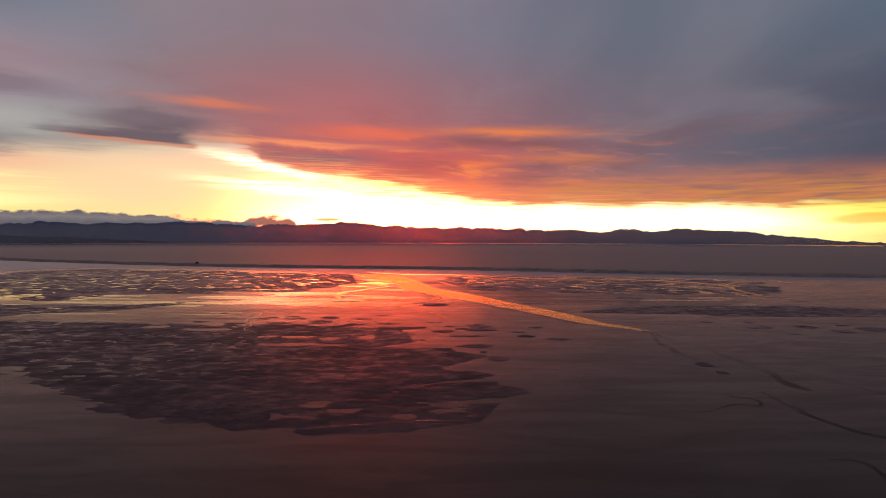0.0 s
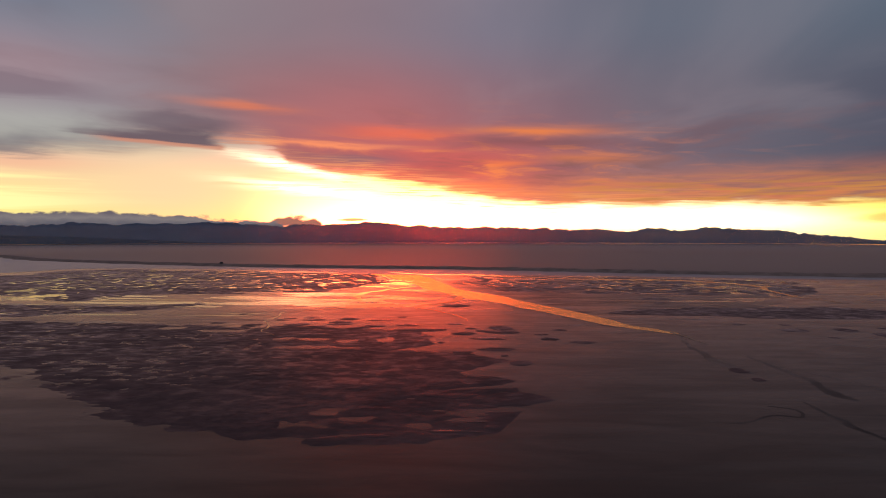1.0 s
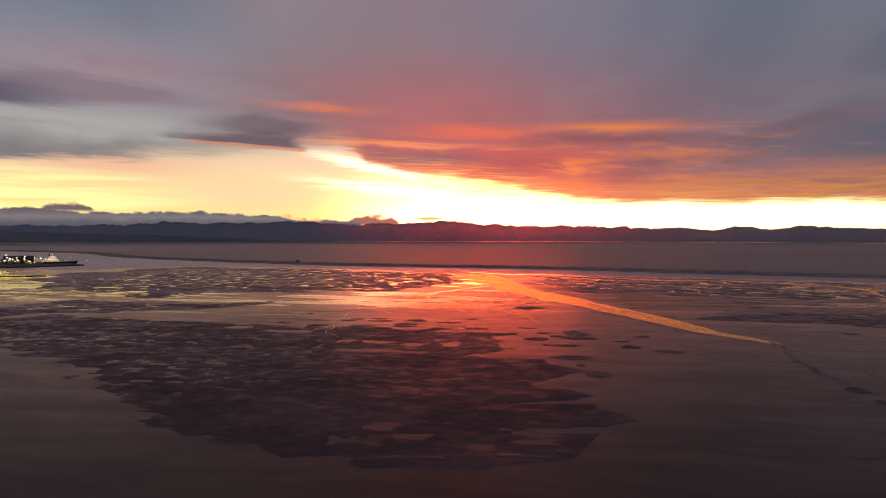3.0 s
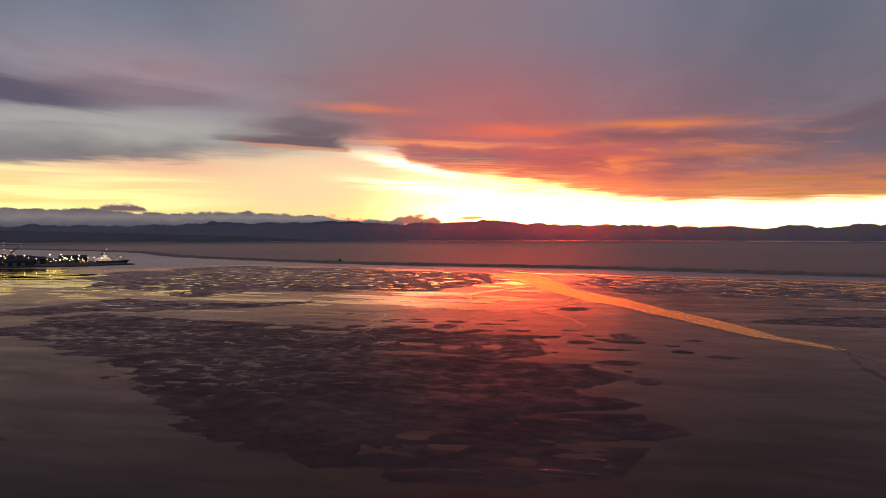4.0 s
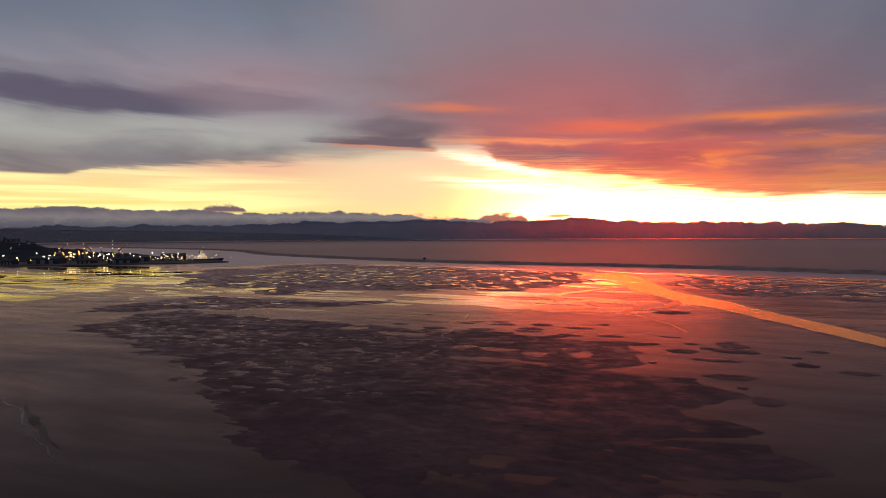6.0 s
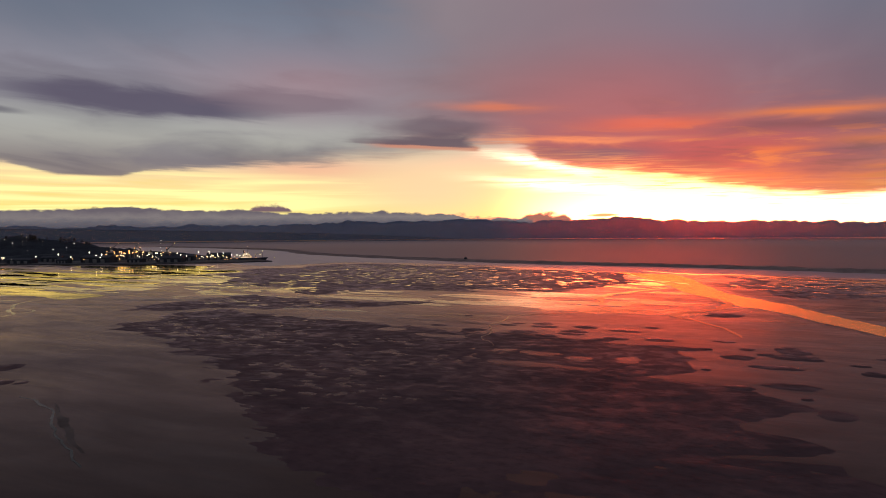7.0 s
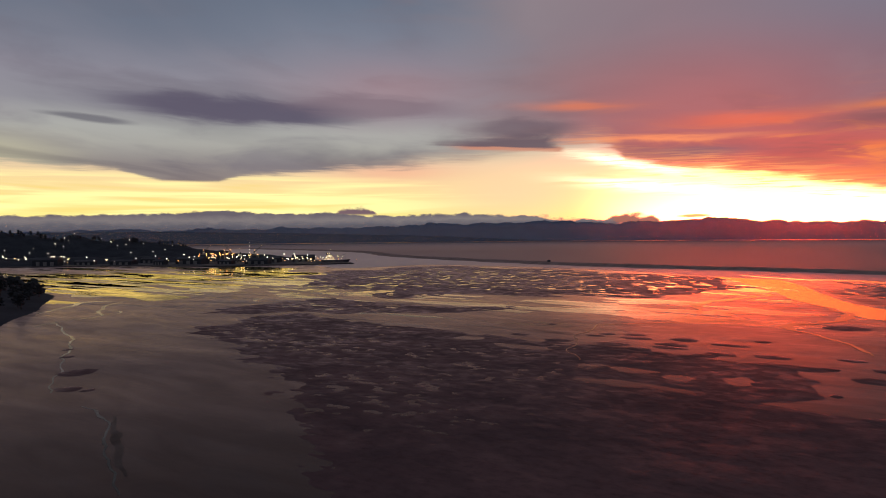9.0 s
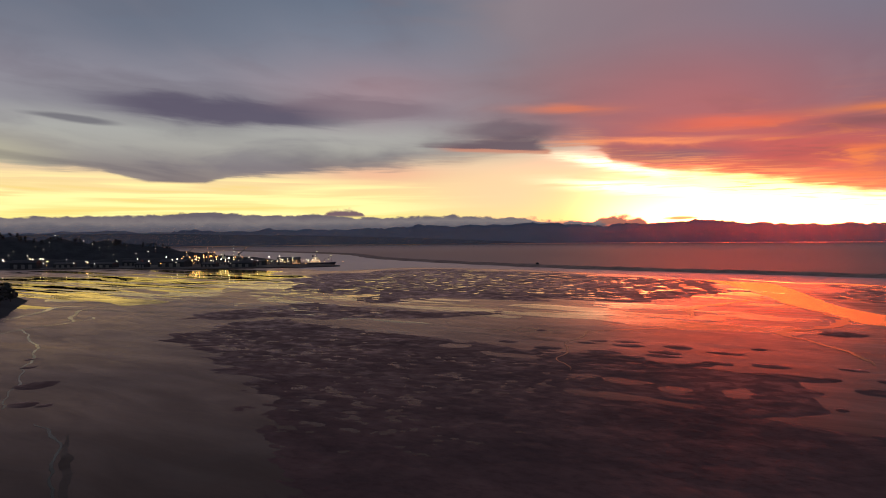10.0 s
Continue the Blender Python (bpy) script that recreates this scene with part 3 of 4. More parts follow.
tagged(relief_sheet("right_seagrass", -50, 520, 620, 980, 1.5,
                    lambda x, y: np.minimum((inside(x, y, RIGHT) + 25 * sprinkle(x * 0.6, y, 50, 31, 4)) * 0.03, 0.20 + 0.6 * sprinkle(x, y * 0.8, 11, 32, 4, 0.6) + 0.2 * sprinkle(x, y, 80, 33, 2)), WEED),
       "seagrass beds with pools beside the river mouth", "seagrass", kind="stuff")
LONG = [(112, 520), (120, 494), (220, 483), (350, 455), (480, 470), (470, 520), (300, 542), (190, 545)]
tagged(relief_sheet("long_seagrass", 90, 560, 420, 600, 1.5,
                    lambda x, y: np.minimum((inside(x, y, LONG) + 18 * sprinkle(x * 0.4, y * 1.2, 35, 41, 4)) * 0.05, 0.3 + 0.3 * sprinkle(x * 0.5, y, 14, 42, 4)), WEED),
       "long dark seagrass bed on the open flat", "seagrass", kind="stuff")

# small beds in the plan: middle and half sizes
BY_THE_RIVER = [(-37, 434, 9, 5), (-29, 413, 17, 6), (-6, 441, 6, 4), (-14, 416, 4, 4), (4, 421, 4, 4), (0, 399, 8, 6), (24, 424, 8, 12), (25, 407, 11, 8), (12, 410, 4, 4), (14, 381, 12, 5),
                (47, 397, 4, 3), (61, 416, 5, 4), (50, 381, 6, 6), (67, 370, 7, 5), (18, 346, 10, 6), (21, 328, 2.3, 2.6), (27, 310, 6, 6), (-7, 551, 13, 11), (-12, 366, 2, 3), (0, 338, 6, 4)]
BELOW_THE_BED = [(17, 244, 16, 11), (-5, 248, 13, 5), (-13, 200, 6.3, 6.5), (-26, 200, 6, 2), (-38, 195, 6.6, 4.5), (-2, 205, 10, 2), (10, 210, 3, 3.5), (5, 215, 4, 1.2), (122, 298, 4, 6), (123, 280, 3, 4)]
ABOVE_THE_BED = [(-82, 465, 8, 7), (-84, 447, 9, 6), (-58, 458, 10, 4), (-45, 477, 4, 4), (-65, 423, 8, 5), (-128, 457, 6, 4), (-106, 459, 9, 5), (-97, 427, 7, 5), (-59, 430, 8, 5), (-84, 437, 10, 5),
                 (-112, 435, 10, 6), (-141, 433, 7, 5), (-168, 441, 6, 4), (-167, 489, 3, 4), (-124, 466, 5, 4), (-110, 470, 7, 4)]
WEST_FLAT = [(-292, 256, 8, 10), (-263, 237, 6, 5), (-255, 240, 2.5, 3.5), (-330, 272, 3, 4), (-351, 284, 2, 3.5)]
EAST_FLAT = [(208, 419, 9, 9), (240, 422, 7, 8), (253, 402, 6, 9), (184, 446, 5, 5), (216, 392, 3, 4), (213, 443, 4, 4), (278, 412, 11, 10), (269, 430, 4.5, 4), (177, 615, 15, 12), (173, 583, 6.5, 6.5)]
ISLANDS = BY_THE_RIVER + BELOW_THE_BED + ABOVE_THE_BED + WEST_FLAT + EAST_FLAT


def island(rx, ry, seed):
    """A low lobed mound of weed on mud, about its own middle."""
    verts, faces, n, rings = [(0, 0, 0.15)], [], 40, (0.45, 0.8, 1.0)
    a = np.arange(n) * 2 * math.pi / n
    wob = 1 + 0.22 * sprinkle(np.cos(a) * 2, np.sin(a) * 2, 1.3, seed, 3)
    for f, z in zip(rings, (0.14, 0.10, -0.03)):
        verts += [(f * w * rx * math.cos(q), f * w * ry * math.sin(q), z) for w, q in zip(wob, a)]
    faces += [(0, 1 + k, 1 + (k + 1) % n) for k in range(n)]
    for m in range(2):
        p, q = 1 + m * n, 1 + (m + 1) * n
        faces += [(p + k, q + k, q + (k + 1) % n, p + (k + 1) % n) for k in range(n)]
    return mesh("seagrass_island", verts, faces, WEED, True)


for k, (x, y, rx, ry) in enumerate(ISLANDS):
    ob = new("seagrass_island", island(rx, ry, k + 1))
    ob.location = (x, y, float(swell(x, y)))
    tagged(ob, "small dark lobed seagrass patch on wet mud", "seagrass patch", "seagrass patches")

# ---- creeks ----
BAR_CREEKS = (([(-57, 756), (-78, 723), (-95, 686), (-105, 654), (-104, 628), (-93, 584)], [5, 8, 9, 8, 6, 1.5]),
              ([(-50, 735), (-34, 697), (-14, 655), (-4, 622), (-17, 576), (-36, 553), (-38, 538), (-31, 524), (-22, 514), (-7, 488), (1, 468), (3, 457)], [3, 4, 4, 7, 8, 6, 4, 4, 3, 2.4, 1.8, 0.6]))
FLAT_CREEKS = (([(-140, 500), (-119, 518), (-104, 530), (-82, 547), (-62, 556)], [1, 3, 3, 3, 0.8]),
              ([(-140, 500), (-136, 470), (-138, 452), (-130, 430), (-124, 405), (-112, 385)], [0.9, 1.1, 0.8, 0.9, 0.6, 0.3]),
              ([(-119, 1030), (-78, 994), (-47, 978), (12, 978), (93, 917), (165, 884), (245, 877), (308, 836), (334, 798), (338, 755), (326, 715), (322, 666), (321, 629), (335, 580)],
                       [5, 9, 11, 10, 8, 8, 9, 11, 9, 7, 6, 4, 3, 1]),
              ([(128, 410), (131, 392), (134, 364)], [3, 2, 0.5]))
for points, width in BAR_CREEKS + FLAT_CREEKS:
    tagged(ribbon("creek", points, width, STILL, 0.10, 0.35, 6, 16, 2.0), "thin winding creek shining on the mud", "creek", kind="structure")

# ---- far mountains ----
def mountains(name, radius, depth, profile, material, seed, jag, label):
    """A ridge with spurs along an arc round the bay; profile gives degrees to the right and metres of height."""
    a = np.radians(np.arange(profile[0][0], profile[-1][0], 0.08))
    crest = np.interp(np.degrees(a), [p[0] for p in profile], [p[1] for p in profile])
    run = a * radius
    rows = 11
    verts = []
    for j in range(rows):
        f = j / (rows - 1)
        shape = 1 - abs(f - 0.6) / (0.6 if f < 0.6 else 0.4)
        spur = sprinkle(run, np.full_like(run, f * 220), 160, seed, 5)
        peaks = sprinkle(run, run * 0, 170, seed + 5, 6, 0.75)
        h = crest * shape ** 0.9 * (1 + 0.12 * spur * (1 - shape)) + jag * peaks * shape ** 6
        r = radius + depth * f
        verts.append(np.stack([r * np.sin(a), r * np.cos(a), np.maximum(h, 0) - 1.0], 1))
    n = len(a)
    faces = [(j * n + i, j * n + i + 1, (j + 1) * n + i + 1, (j + 1) * n + i) for j in range(rows - 1) for i in range(n - 1)]
    return tagged(new(name, mesh(name, np.concatenate(verts), faces, material, True)), label, "mountains", kind="structure")


def rise(degrees, radius):
    return 59 + radius * math.tan(radians(degrees))


R1, R2 = 4520, 4480
DEPTH = 380
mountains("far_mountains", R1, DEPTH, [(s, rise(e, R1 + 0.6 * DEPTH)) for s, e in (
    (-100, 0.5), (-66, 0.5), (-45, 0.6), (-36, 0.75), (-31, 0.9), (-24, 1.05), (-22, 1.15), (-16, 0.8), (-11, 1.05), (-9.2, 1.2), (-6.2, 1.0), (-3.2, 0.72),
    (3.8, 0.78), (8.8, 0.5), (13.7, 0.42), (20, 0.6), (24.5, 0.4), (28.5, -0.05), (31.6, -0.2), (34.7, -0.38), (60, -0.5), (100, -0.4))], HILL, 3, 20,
    "mountain range across the sea, haze put into its colour")
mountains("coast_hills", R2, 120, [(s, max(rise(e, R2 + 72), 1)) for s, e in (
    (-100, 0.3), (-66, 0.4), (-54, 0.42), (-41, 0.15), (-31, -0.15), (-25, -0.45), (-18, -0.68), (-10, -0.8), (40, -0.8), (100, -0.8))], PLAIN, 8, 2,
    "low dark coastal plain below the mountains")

# ---- the wooded hill and the headland on the port side ----
def wooded(name, x0, x1, y0, y1, cell, height, label):
    xs, ys = np.arange(x0, x1 + cell, cell), np.arange(y0, y1 + cell, cell)
    gx, gy = np.meshgrid(xs, ys)
    n = len(xs)
    z = height(gx, gy)
    verts = np.stack([gx.ravel(), gy.ravel(), np.maximum(z, -0.5).ravel()], 1)
    faces = [(j * n + i, j * n + i + 1, (j + 1) * n + i + 1, (j + 1) * n + i) for j in range(len(ys) - 1) for i in range(n - 1)
             if max(z[j, i], z[j + 1, i], z[j, i + 1], z[j + 1, i + 1]) > -0.4]
    return tagged(new(name, mesh(name, verts, faces, BUSH)), label, "hill", kind="structure")


# ---- wet film and pools on the flats ----
def pools(name, outline, cell, size, share, seed, material, stretch, label, cap=0.02):
    xs, ys = [c[0] for c in outline], [c[1] for c in outline]
    tagged(relief_sheet(name, min(xs) - 30, max(xs) + 30, min(ys) - 30, max(ys) + 30, cell,
                        lambda x, y: np.minimum((inside(x, y, outline) + 30 * sprinkle(x, y, 60, seed, 3)) * 0.02,
                                                share + sprinkle(x * stretch + y * 0.2, y, size, seed + 1, 4)), material, cap, -0.02), label, "pool", kind="stuff")


pools("yellow_pools", [(-634, 404), (-575, 440), (-560, 520), (-600, 640), (-690, 830), (-960, 985), (-1330, 900), (-1200, 600)], 1.8, 20, 0.14, 81, SHEET, 0.10, "sheets of still water on the flats by the port")
pools("brown_film", [(-634, 404), (-560, 425), (-550, 520), (-400, 590), (-420, 690), (-560, 760), (-700, 900), (-1200, 600)], 1.8, 13, 0.10, 84, FILM, 0.16, "thin streaks of water on brown mud")
pools("golden_pools", [(-101, 744), (-73, 731), (-57, 756), (-78, 840), (-97, 884), (-112, 850)], 1.0, 9, 0.05, 87, STILL, 0.5, "golden pools on a bar beside the river", 0.12)
pools("speckled_pools", [(-473, 571), (-406, 571), (-369, 597), (-400, 680), (-517, 690), (-580, 653)], 1.0, 6.5, -0.18, 88, STILL, 0.5, "speckle of small bright pools on dark mud", 0.12)
pools("middle_film", [(-330, 560), (-200, 545), (-150, 485), (-20, 500), (-20, 620), (-55, 700), (-220, 655)], 1.6, 22, 0.12, 91, FILM, 0.35, "thin film of water over smooth mud")
pools("left_film", [(-520, 600), (-400, 470), (-250, 458), (-200, 545), (-300, 620)], 1.6, 11, -0.18, 111, FILM, 0.2, "streaks of water between the seagrass beds")
pools("far_pools", [(-640, 900), (-500, 700), (-187, 690), (-60, 820), (-100, 960), (-390, 1080), (-620, 1080)], 1.0, 6.5, -0.40, 95, STILL, 0.6, "bright shallow pools among the seagrass", 0.12)
pools("right_pools", [(0, 820), (70, 730), (160, 690), (330, 680), (420, 850), (180, 945), (0, 950)], 1.0, 6.5, -0.36, 98, STILL, 0.6, "bright shallow pools beside the river mouth", 0.12)
pools("right_film", [(140, 560), (262, 560), (300, 690), (180, 725)], 2.0, 35, 0.25, 101, FILM, 0.4, "thin film of water on the open flat")

tagged(relief_sheet("dark_ripples", -1350, -420, 380, 980, 2.0,
                    lambda x, y: np.minimum(0.05, -0.42 + sprinkle(x * 0.10 - y * 0.06, y * 0.9 - x * 0.3, 10, 121, 4, 0.65)) * 0.15, GULLY_AND_SHADE, 0.03),
       "dark ridges of mud between sheets of water", "mud ridge", kind="stuff")

FLAT_EAST = [(-12, 760), (12, 690), (38, 642), (58, 588), (86, 526), (104, 470), (140, 470), (230, 520), (300, 600), (310, 690), (200, 760), (90, 820), (0, 850), (-30, 840)]
tagged(relief_sheet("drained_flat", -60, 380, 420, 900, 2.5,
                    lambda x, y: np.minimum((within(x, y, FLAT_EAST) - 2 + 12 * sprinkle(x * 0.5, y, 40, 131, 3) * np.clip((x - 60) / 60, 0, 1)) * 0.02, 0.06 + 0.2 * sprinkle(x * 0.3, y, 24, 132, 3)), DRAINED, 0.03, -0.03),
       "duller drained mud north of the river", "mudflat", kind="stuff")

# ---- gullies, and one painted channel shade ----
EAST_GULLIES = (([(131, 400), (124, 372), (121, 327), (123, 298), (125, 290)], [1.5, 3, 4.5, 5, 2]), ([(140, 338), (142, 305), (144, 286), (141, 258), (143, 247)], [1, 3, 4, 4, 1.5]),
              ([(123, 245), (123, 224), (123, 213), (125, 205), (132, 189), (146, 172)], [1, 3, 3.4, 2.6, 3.4, 3.6]), ([(142, 311), (156, 285), (164, 259), (169, 243), (186, 215)], [0.8, 1.2, 1.3, 1.6, 1.6]))
# the last strip here paints the shaded side of the western creek
NEAR_GULLIES_AND_SHADE = (([(80, 219), (90, 218), (104, 227), (112, 225), (114, 233), (107, 238)], [0.5, 1.4, 1.2, 2.0, 1.6, 0.8]), ([(104, 171), (110, 170), (112, 166), (111, 159), (108, 148)], [0.8, 1.6, 2.2, 2.5, 2.5]),
              ([(129, 398), (174, 381), (213, 361), (234, 336), (270, 300)], [0.8, 1.3, 1.4, 1.4, 1.4]), ([(-212, 225), (-192, 213), (-176, 205), (-159, 195)], [1, 3, 3, 0.8]))
for points, width in EAST_GULLIES + NEAR_GULLIES_AND_SHADE:
    tagged(ribbon("gully", points, width, GULLY_AND_SHADE, 0.02, 0.45, 9, 18, 0.8), "dark strip for drainage gullies and a channel's shaded side", "gully", kind="structure")
for points, width in (([(-462, 320), (-471, 346), (-478, 373), (-512, 395), (-553, 431), (-560, 470), (-549, 505), (-565, 566), (-591, 637), (-640, 760)], [1.2, 1.6, 2.2, 3, 2, 1.6, 1.6, 2, 2, 1.5]),
              ([(-469, 337), (-419, 319), (-382, 302), (-339, 276), (-299, 252), (-262, 231)], [1.2, 1.6, 1.4, 1.0, 0.9, 0.5]),
              ([(-505, 392), (-490, 398), (-478, 385), (-492, 376)], [1, 2.2, 2.2, 1]),
              ([(-232, 227), (-219, 223), (-205, 218), (-186, 208), (-167, 197), (-150, 187)], [0.6, 1.3, 1.3, 0.9, 0.7, 0.4]),
              ([(-536, 356), (-556, 387), (-585, 422), (-575, 442)], [2, 5, 6, 2])):
    tagged(ribbon("creek", points, width, FILM, 0.03, 0.5, 12, 16, 2.2), "thin winding creek shining on the mud", "creek", kind="structure")

# ---- hill, headland, trees ----
mountains("wooded_hill", 2050, 300, [(-100, 100), (-72, 92), (-64.0, 80), (-62.6, 78), (-61.4, 65), (-60.2, 56), (-59.4, 67), (-58.7, 60), (-57.2, 44), (-56.2, 54), (-55.2, 42), (-53.2, 35), (-51.5, 27), (-50.3, 19), (-48.5, 9), (-46.5, 1)], BUSH, 14, 11, "dark wooded hill behind the port")
mountains("low_shore", 1590, 190, [(-100, 16), (-66, 15), (-60, 18), (-56, 14), (-53, 19), (-50, 16), (-48, 20), (-46, 17), (-44.5, 15), (-43, 8), (-41.5, 2)], BUSH, 16, 4, "dark built-up shore below the hill")


def part(name, data, material, parent, label=""):
    ob = new(name, data)
    ob.data.materials.clear()
    ob.data.materials.append(material)
    ob.parent = parent
    return tagged(ob, label) if label else ob


def shaped(bm, name):
    data = bpy.data.meshes.new(name)
    bm.to_mesh(data)
    bm.free()
    return data


def box(sx, sy, sz, x=0, y=0, z=0, bevel=0.0, bm=None):
    """A block standing on z."""
    bm = bm or bmesh.new()
    made = bmesh.ops.create_cube(bm, size=1, matrix=Matrix.Translation((x, y, z + sz / 2)) @ Matrix.Diagonal((sx, sy, sz, 1)))
    if bevel:
        bmesh.ops.bevel(bm, geom=list({e for v in made["verts"] for e in v.link_edges}), offset=bevel, segments=1, affect="EDGES")
    return bm


def rod(r0, r1, height, x=0, y=0, z=0, sides=8, bm=None):
    bm = bm or bmesh.new()
    bmesh.ops.create_cone(bm, cap_ends=True, segments=sides, radius1=r0, radius2=r1, depth=height, matrix=Matrix.Translation((x, y, z + height / 2)))
    return bm


def ball(r, x, y, z, bm=None, flat=1.0, rough=0.0, seed=1, fine=1):
    bm = bm or bmesh.new()
    made = bmesh.ops.create_icosphere(bm, subdivisions=fine, radius=1.0)
    rng = random.Random(seed)
    for v in made["verts"]:
        v.co = v.co * (r * (1 + rough * (rng.random() - 0.5)))
        v.co.z *= flat
        v.co += Vector((x, y, z))
    return bm


BARK = surface("dark_bark", (0.06, 0.05, 0.045), 0.9, 0.05, 1.0)
LEAF = surface("dark_leaves", (0.066, 0.070, 0.074), 0.9, 0.05, 1.0, second=(0.042, 0.046, 0.050), ior=1.1)
WALL = surface("shed_cladding", (0.055, 0.060, 0.068), 0.9, 0.05, 2.0, second=(0.040, 0.046, 0.054), gloss=0.1)
ROOF = surface("sheet_roof", (0.060, 0.060, 0.070), 0.6, 0.1, 3.0, second=(0.04, 0.04, 0.05), gloss=0.2)
HULL = surface("ship_hull", (0.05, 0.05, 0.07), 0.5, 0.1, 2.0)
WHITE = surface("ship_white", (0.65, 0.62, 0.58), 0.5, 0.1, 2.0, second=(0.5, 0.47, 0.44))
STEEL = surface("dull_steel", (0.2, 0.2, 0.2), 0.5, 0.1, 1.0)
LIT = {"white": lamp_glass("white_lamp", (1.0, 0.86, 0.66), 6.0), "amber": lamp_glass("amber_lamp", (1.0, 0.40, 0.09), 6.0),
       "yellow": lamp_glass("yellow_lamp", (1.0, 0.72, 0.25), 6.0)}
PANE = lamp_glass("lit_window", (1.0, 0.70, 0.36), 1.2)


def tree(height, seed):
    rng = random.Random(seed)
    base = new("tree")
    trunk = rod(height * 0.035, height * 0.012, height * 0.75)
    for k in range(6):
        a, z = rng.random() * 6.28, height * (0.3 + 0.08 * k)
        limb = bmesh.ops.create_cone(trunk, segments=5, radius1=height * 0.012, radius2=height * 0.004, depth=height * 0.3)
        bmesh.ops.transform(trunk, verts=limb["verts"], matrix=Matrix.Translation((0, 0, z)) @ Euler((0, 0.95, a)).to_matrix().to_4x4() @ Matrix.Translation((0, 0, height * 0.15)))
    part("trunk", shaped(trunk, "trunk"), BARK, base)
    crown = bmesh.new()
    for k in range(70):
        a, f = rng.random() * 6.28, rng.random() ** 0.6
        z = height * (0.3 + 0.7 * rng.random())
        r = height * 0.36 * f * math.sqrt(max(0.05, 1 - ((z / height - 0.55) / 0.5) ** 2)) * (0.8 + 0.4 * math.sin(3 * a + seed))
        ball(height * (0.05 + 0.06 * rng.random()), r * math.cos(a), r * math.sin(a), z, crown, 0.7, 0.8, seed * 100 + k, 1)
    part("crown", shaped(crown, "crown"), LEAF, base)
    return tagged(base, "dark leafy tree seen against the dusk", "tree", "trees on the hill and headland")


def ground_at(ob, x, y):
    hit, place, _, _ = ob.ray_cast(Vector((x, y, 500)), Vector((0, 0, -1)))
    return place.z if hit else None


hill_ob = bpy.data.objects["wooded_hill"]
bpy.context.view_layer.update()
headland = wooded("headland", -1250, -430, 140, 560, 8.0,
                  lambda x, y: np.minimum(0.10 * inside(x, y, [(-1250, 60), (-440, 230), (-470, 300), (-560, 370), (-690, 452), (-760, 470), (-1250, 620)]), 7)
                  * (1 + 0.3 * sprinkle(x, y, 60, 51, 3)), "dark bush-covered headland running into the flats")
bpy.context.view_layer.update()
kinds = [tree(12.0, 3), tree(14.0, 5), tree(10.0, 8)]
rng = random.Random(4)
spots = []
for k in range(60):
    a = radians(-68 + 16.5 * rng.random())
    r = 2050 + 300 * (0.50 + 0.12 * rng.random())
    spots.append((hill_ob, r * math.sin(a), r * math.cos(a)))
for k in range(140):
    spots.append((headland, -830 + 380 * rng.random(), 230 + 245 * rng.random()))
for k, (where, x, y) in enumerate(spots):
    z = ground_at(where, x, y)
    if z is not None and z > 0.6:
        copy_thing(kinds[k % 3], pose(x, y, z - 0.3, 0, 0, rng.random() * 360) @ Matrix.Scale(0.75 + 0.4 * rng.random() if where is hill_ob else 0.9 + 0.3 * rng.random(), 4))
for ob, (x, y) in zip(kinds, ((-700, 425), (-640, 390), (-575, 350))):
    ob.location = (x, y, ground_at(headland, x, y) - 0.3)

# ---- the port ----
def slab(name, corners, z0, z1, material):
    n = len(corners)
    verts = [(x, y, z0) for x, y in corners] + [(x, y, z1) for x, y in corners]
    faces = [tuple(range(n, 2 * n))] + [(i, (i + 1) % n, n + (i + 1) % n, n + i) for i in range(n)]
    return new(name, mesh(name, verts, faces, material))


tagged(slab("quay", [(-850, 1118), (-895, 1040), (-960, 1000), (-1030, 915), (-1240, 862), (-1410, 735), (-1900, 560), (-2300, 900), (-1500, 1180), (-1120, 1230), (-960, 1190)], -0.5, 2.0, QUAY),
       "dark port quay on reclaimed land", "quay", kind="structure")


def shed(w, d, h):
    base = new("warehouse")
    part("wall", shaped(box(w, d, h, bevel=0.1), "wall"), WALL, base)
    bm = bmesh.new()
    v = [bm.verts.new(p) for p in ((-w / 2 - .4, -d / 2 - .4, h), (w / 2 + .4, -d / 2 - .4, h), (w / 2 + .4, d / 2 + .4, h), (-w / 2 - .4, d / 2 + .4, h), (-w / 2 - .4, 0, h + d * .18), (w / 2 + .4, 0, h + d * .18))]
    for f in ((0, 1, 5, 4), (2, 3, 4, 5), (1, 2, 5), (3, 0, 4), (3, 2, 1, 0)):
        bm.faces.new([v[i] for i in f])
    part("roof", shaped(bm, "roof"), ROOF, base)
    for k in (-0.28, 0.0, 0.28):
        part("door", shaped(box(w * 0.14, 0.3, h * 0.7, w * k, -d / 2 - 0.1, 0), "door"), STEEL, base, "grey roller door")
    return tagged(base, "dark gabled port warehouse with roller doors", "warehouse", "port warehouses")


sheds = [shed(48, 22, 8), shed(30, 18, 6), shed(62, 26, 10)]
lots = [(-1010, 1010, 25), (-1075, 985, 20), (-1150, 960, 15), (-1040, 1075, 30), (-1120, 1060, 25), (-1215, 1010, 10), (-1290, 960, 30), (-1190, 915, 15), (-1270, 885, 20),
        (-1350, 850, 35), (-1420, 900, 30), (-1380, 790, 35), (-1470, 800, 30), (-1340, 1020, 20), (-1010, 1140, 40), (-1550, 760, 30)]
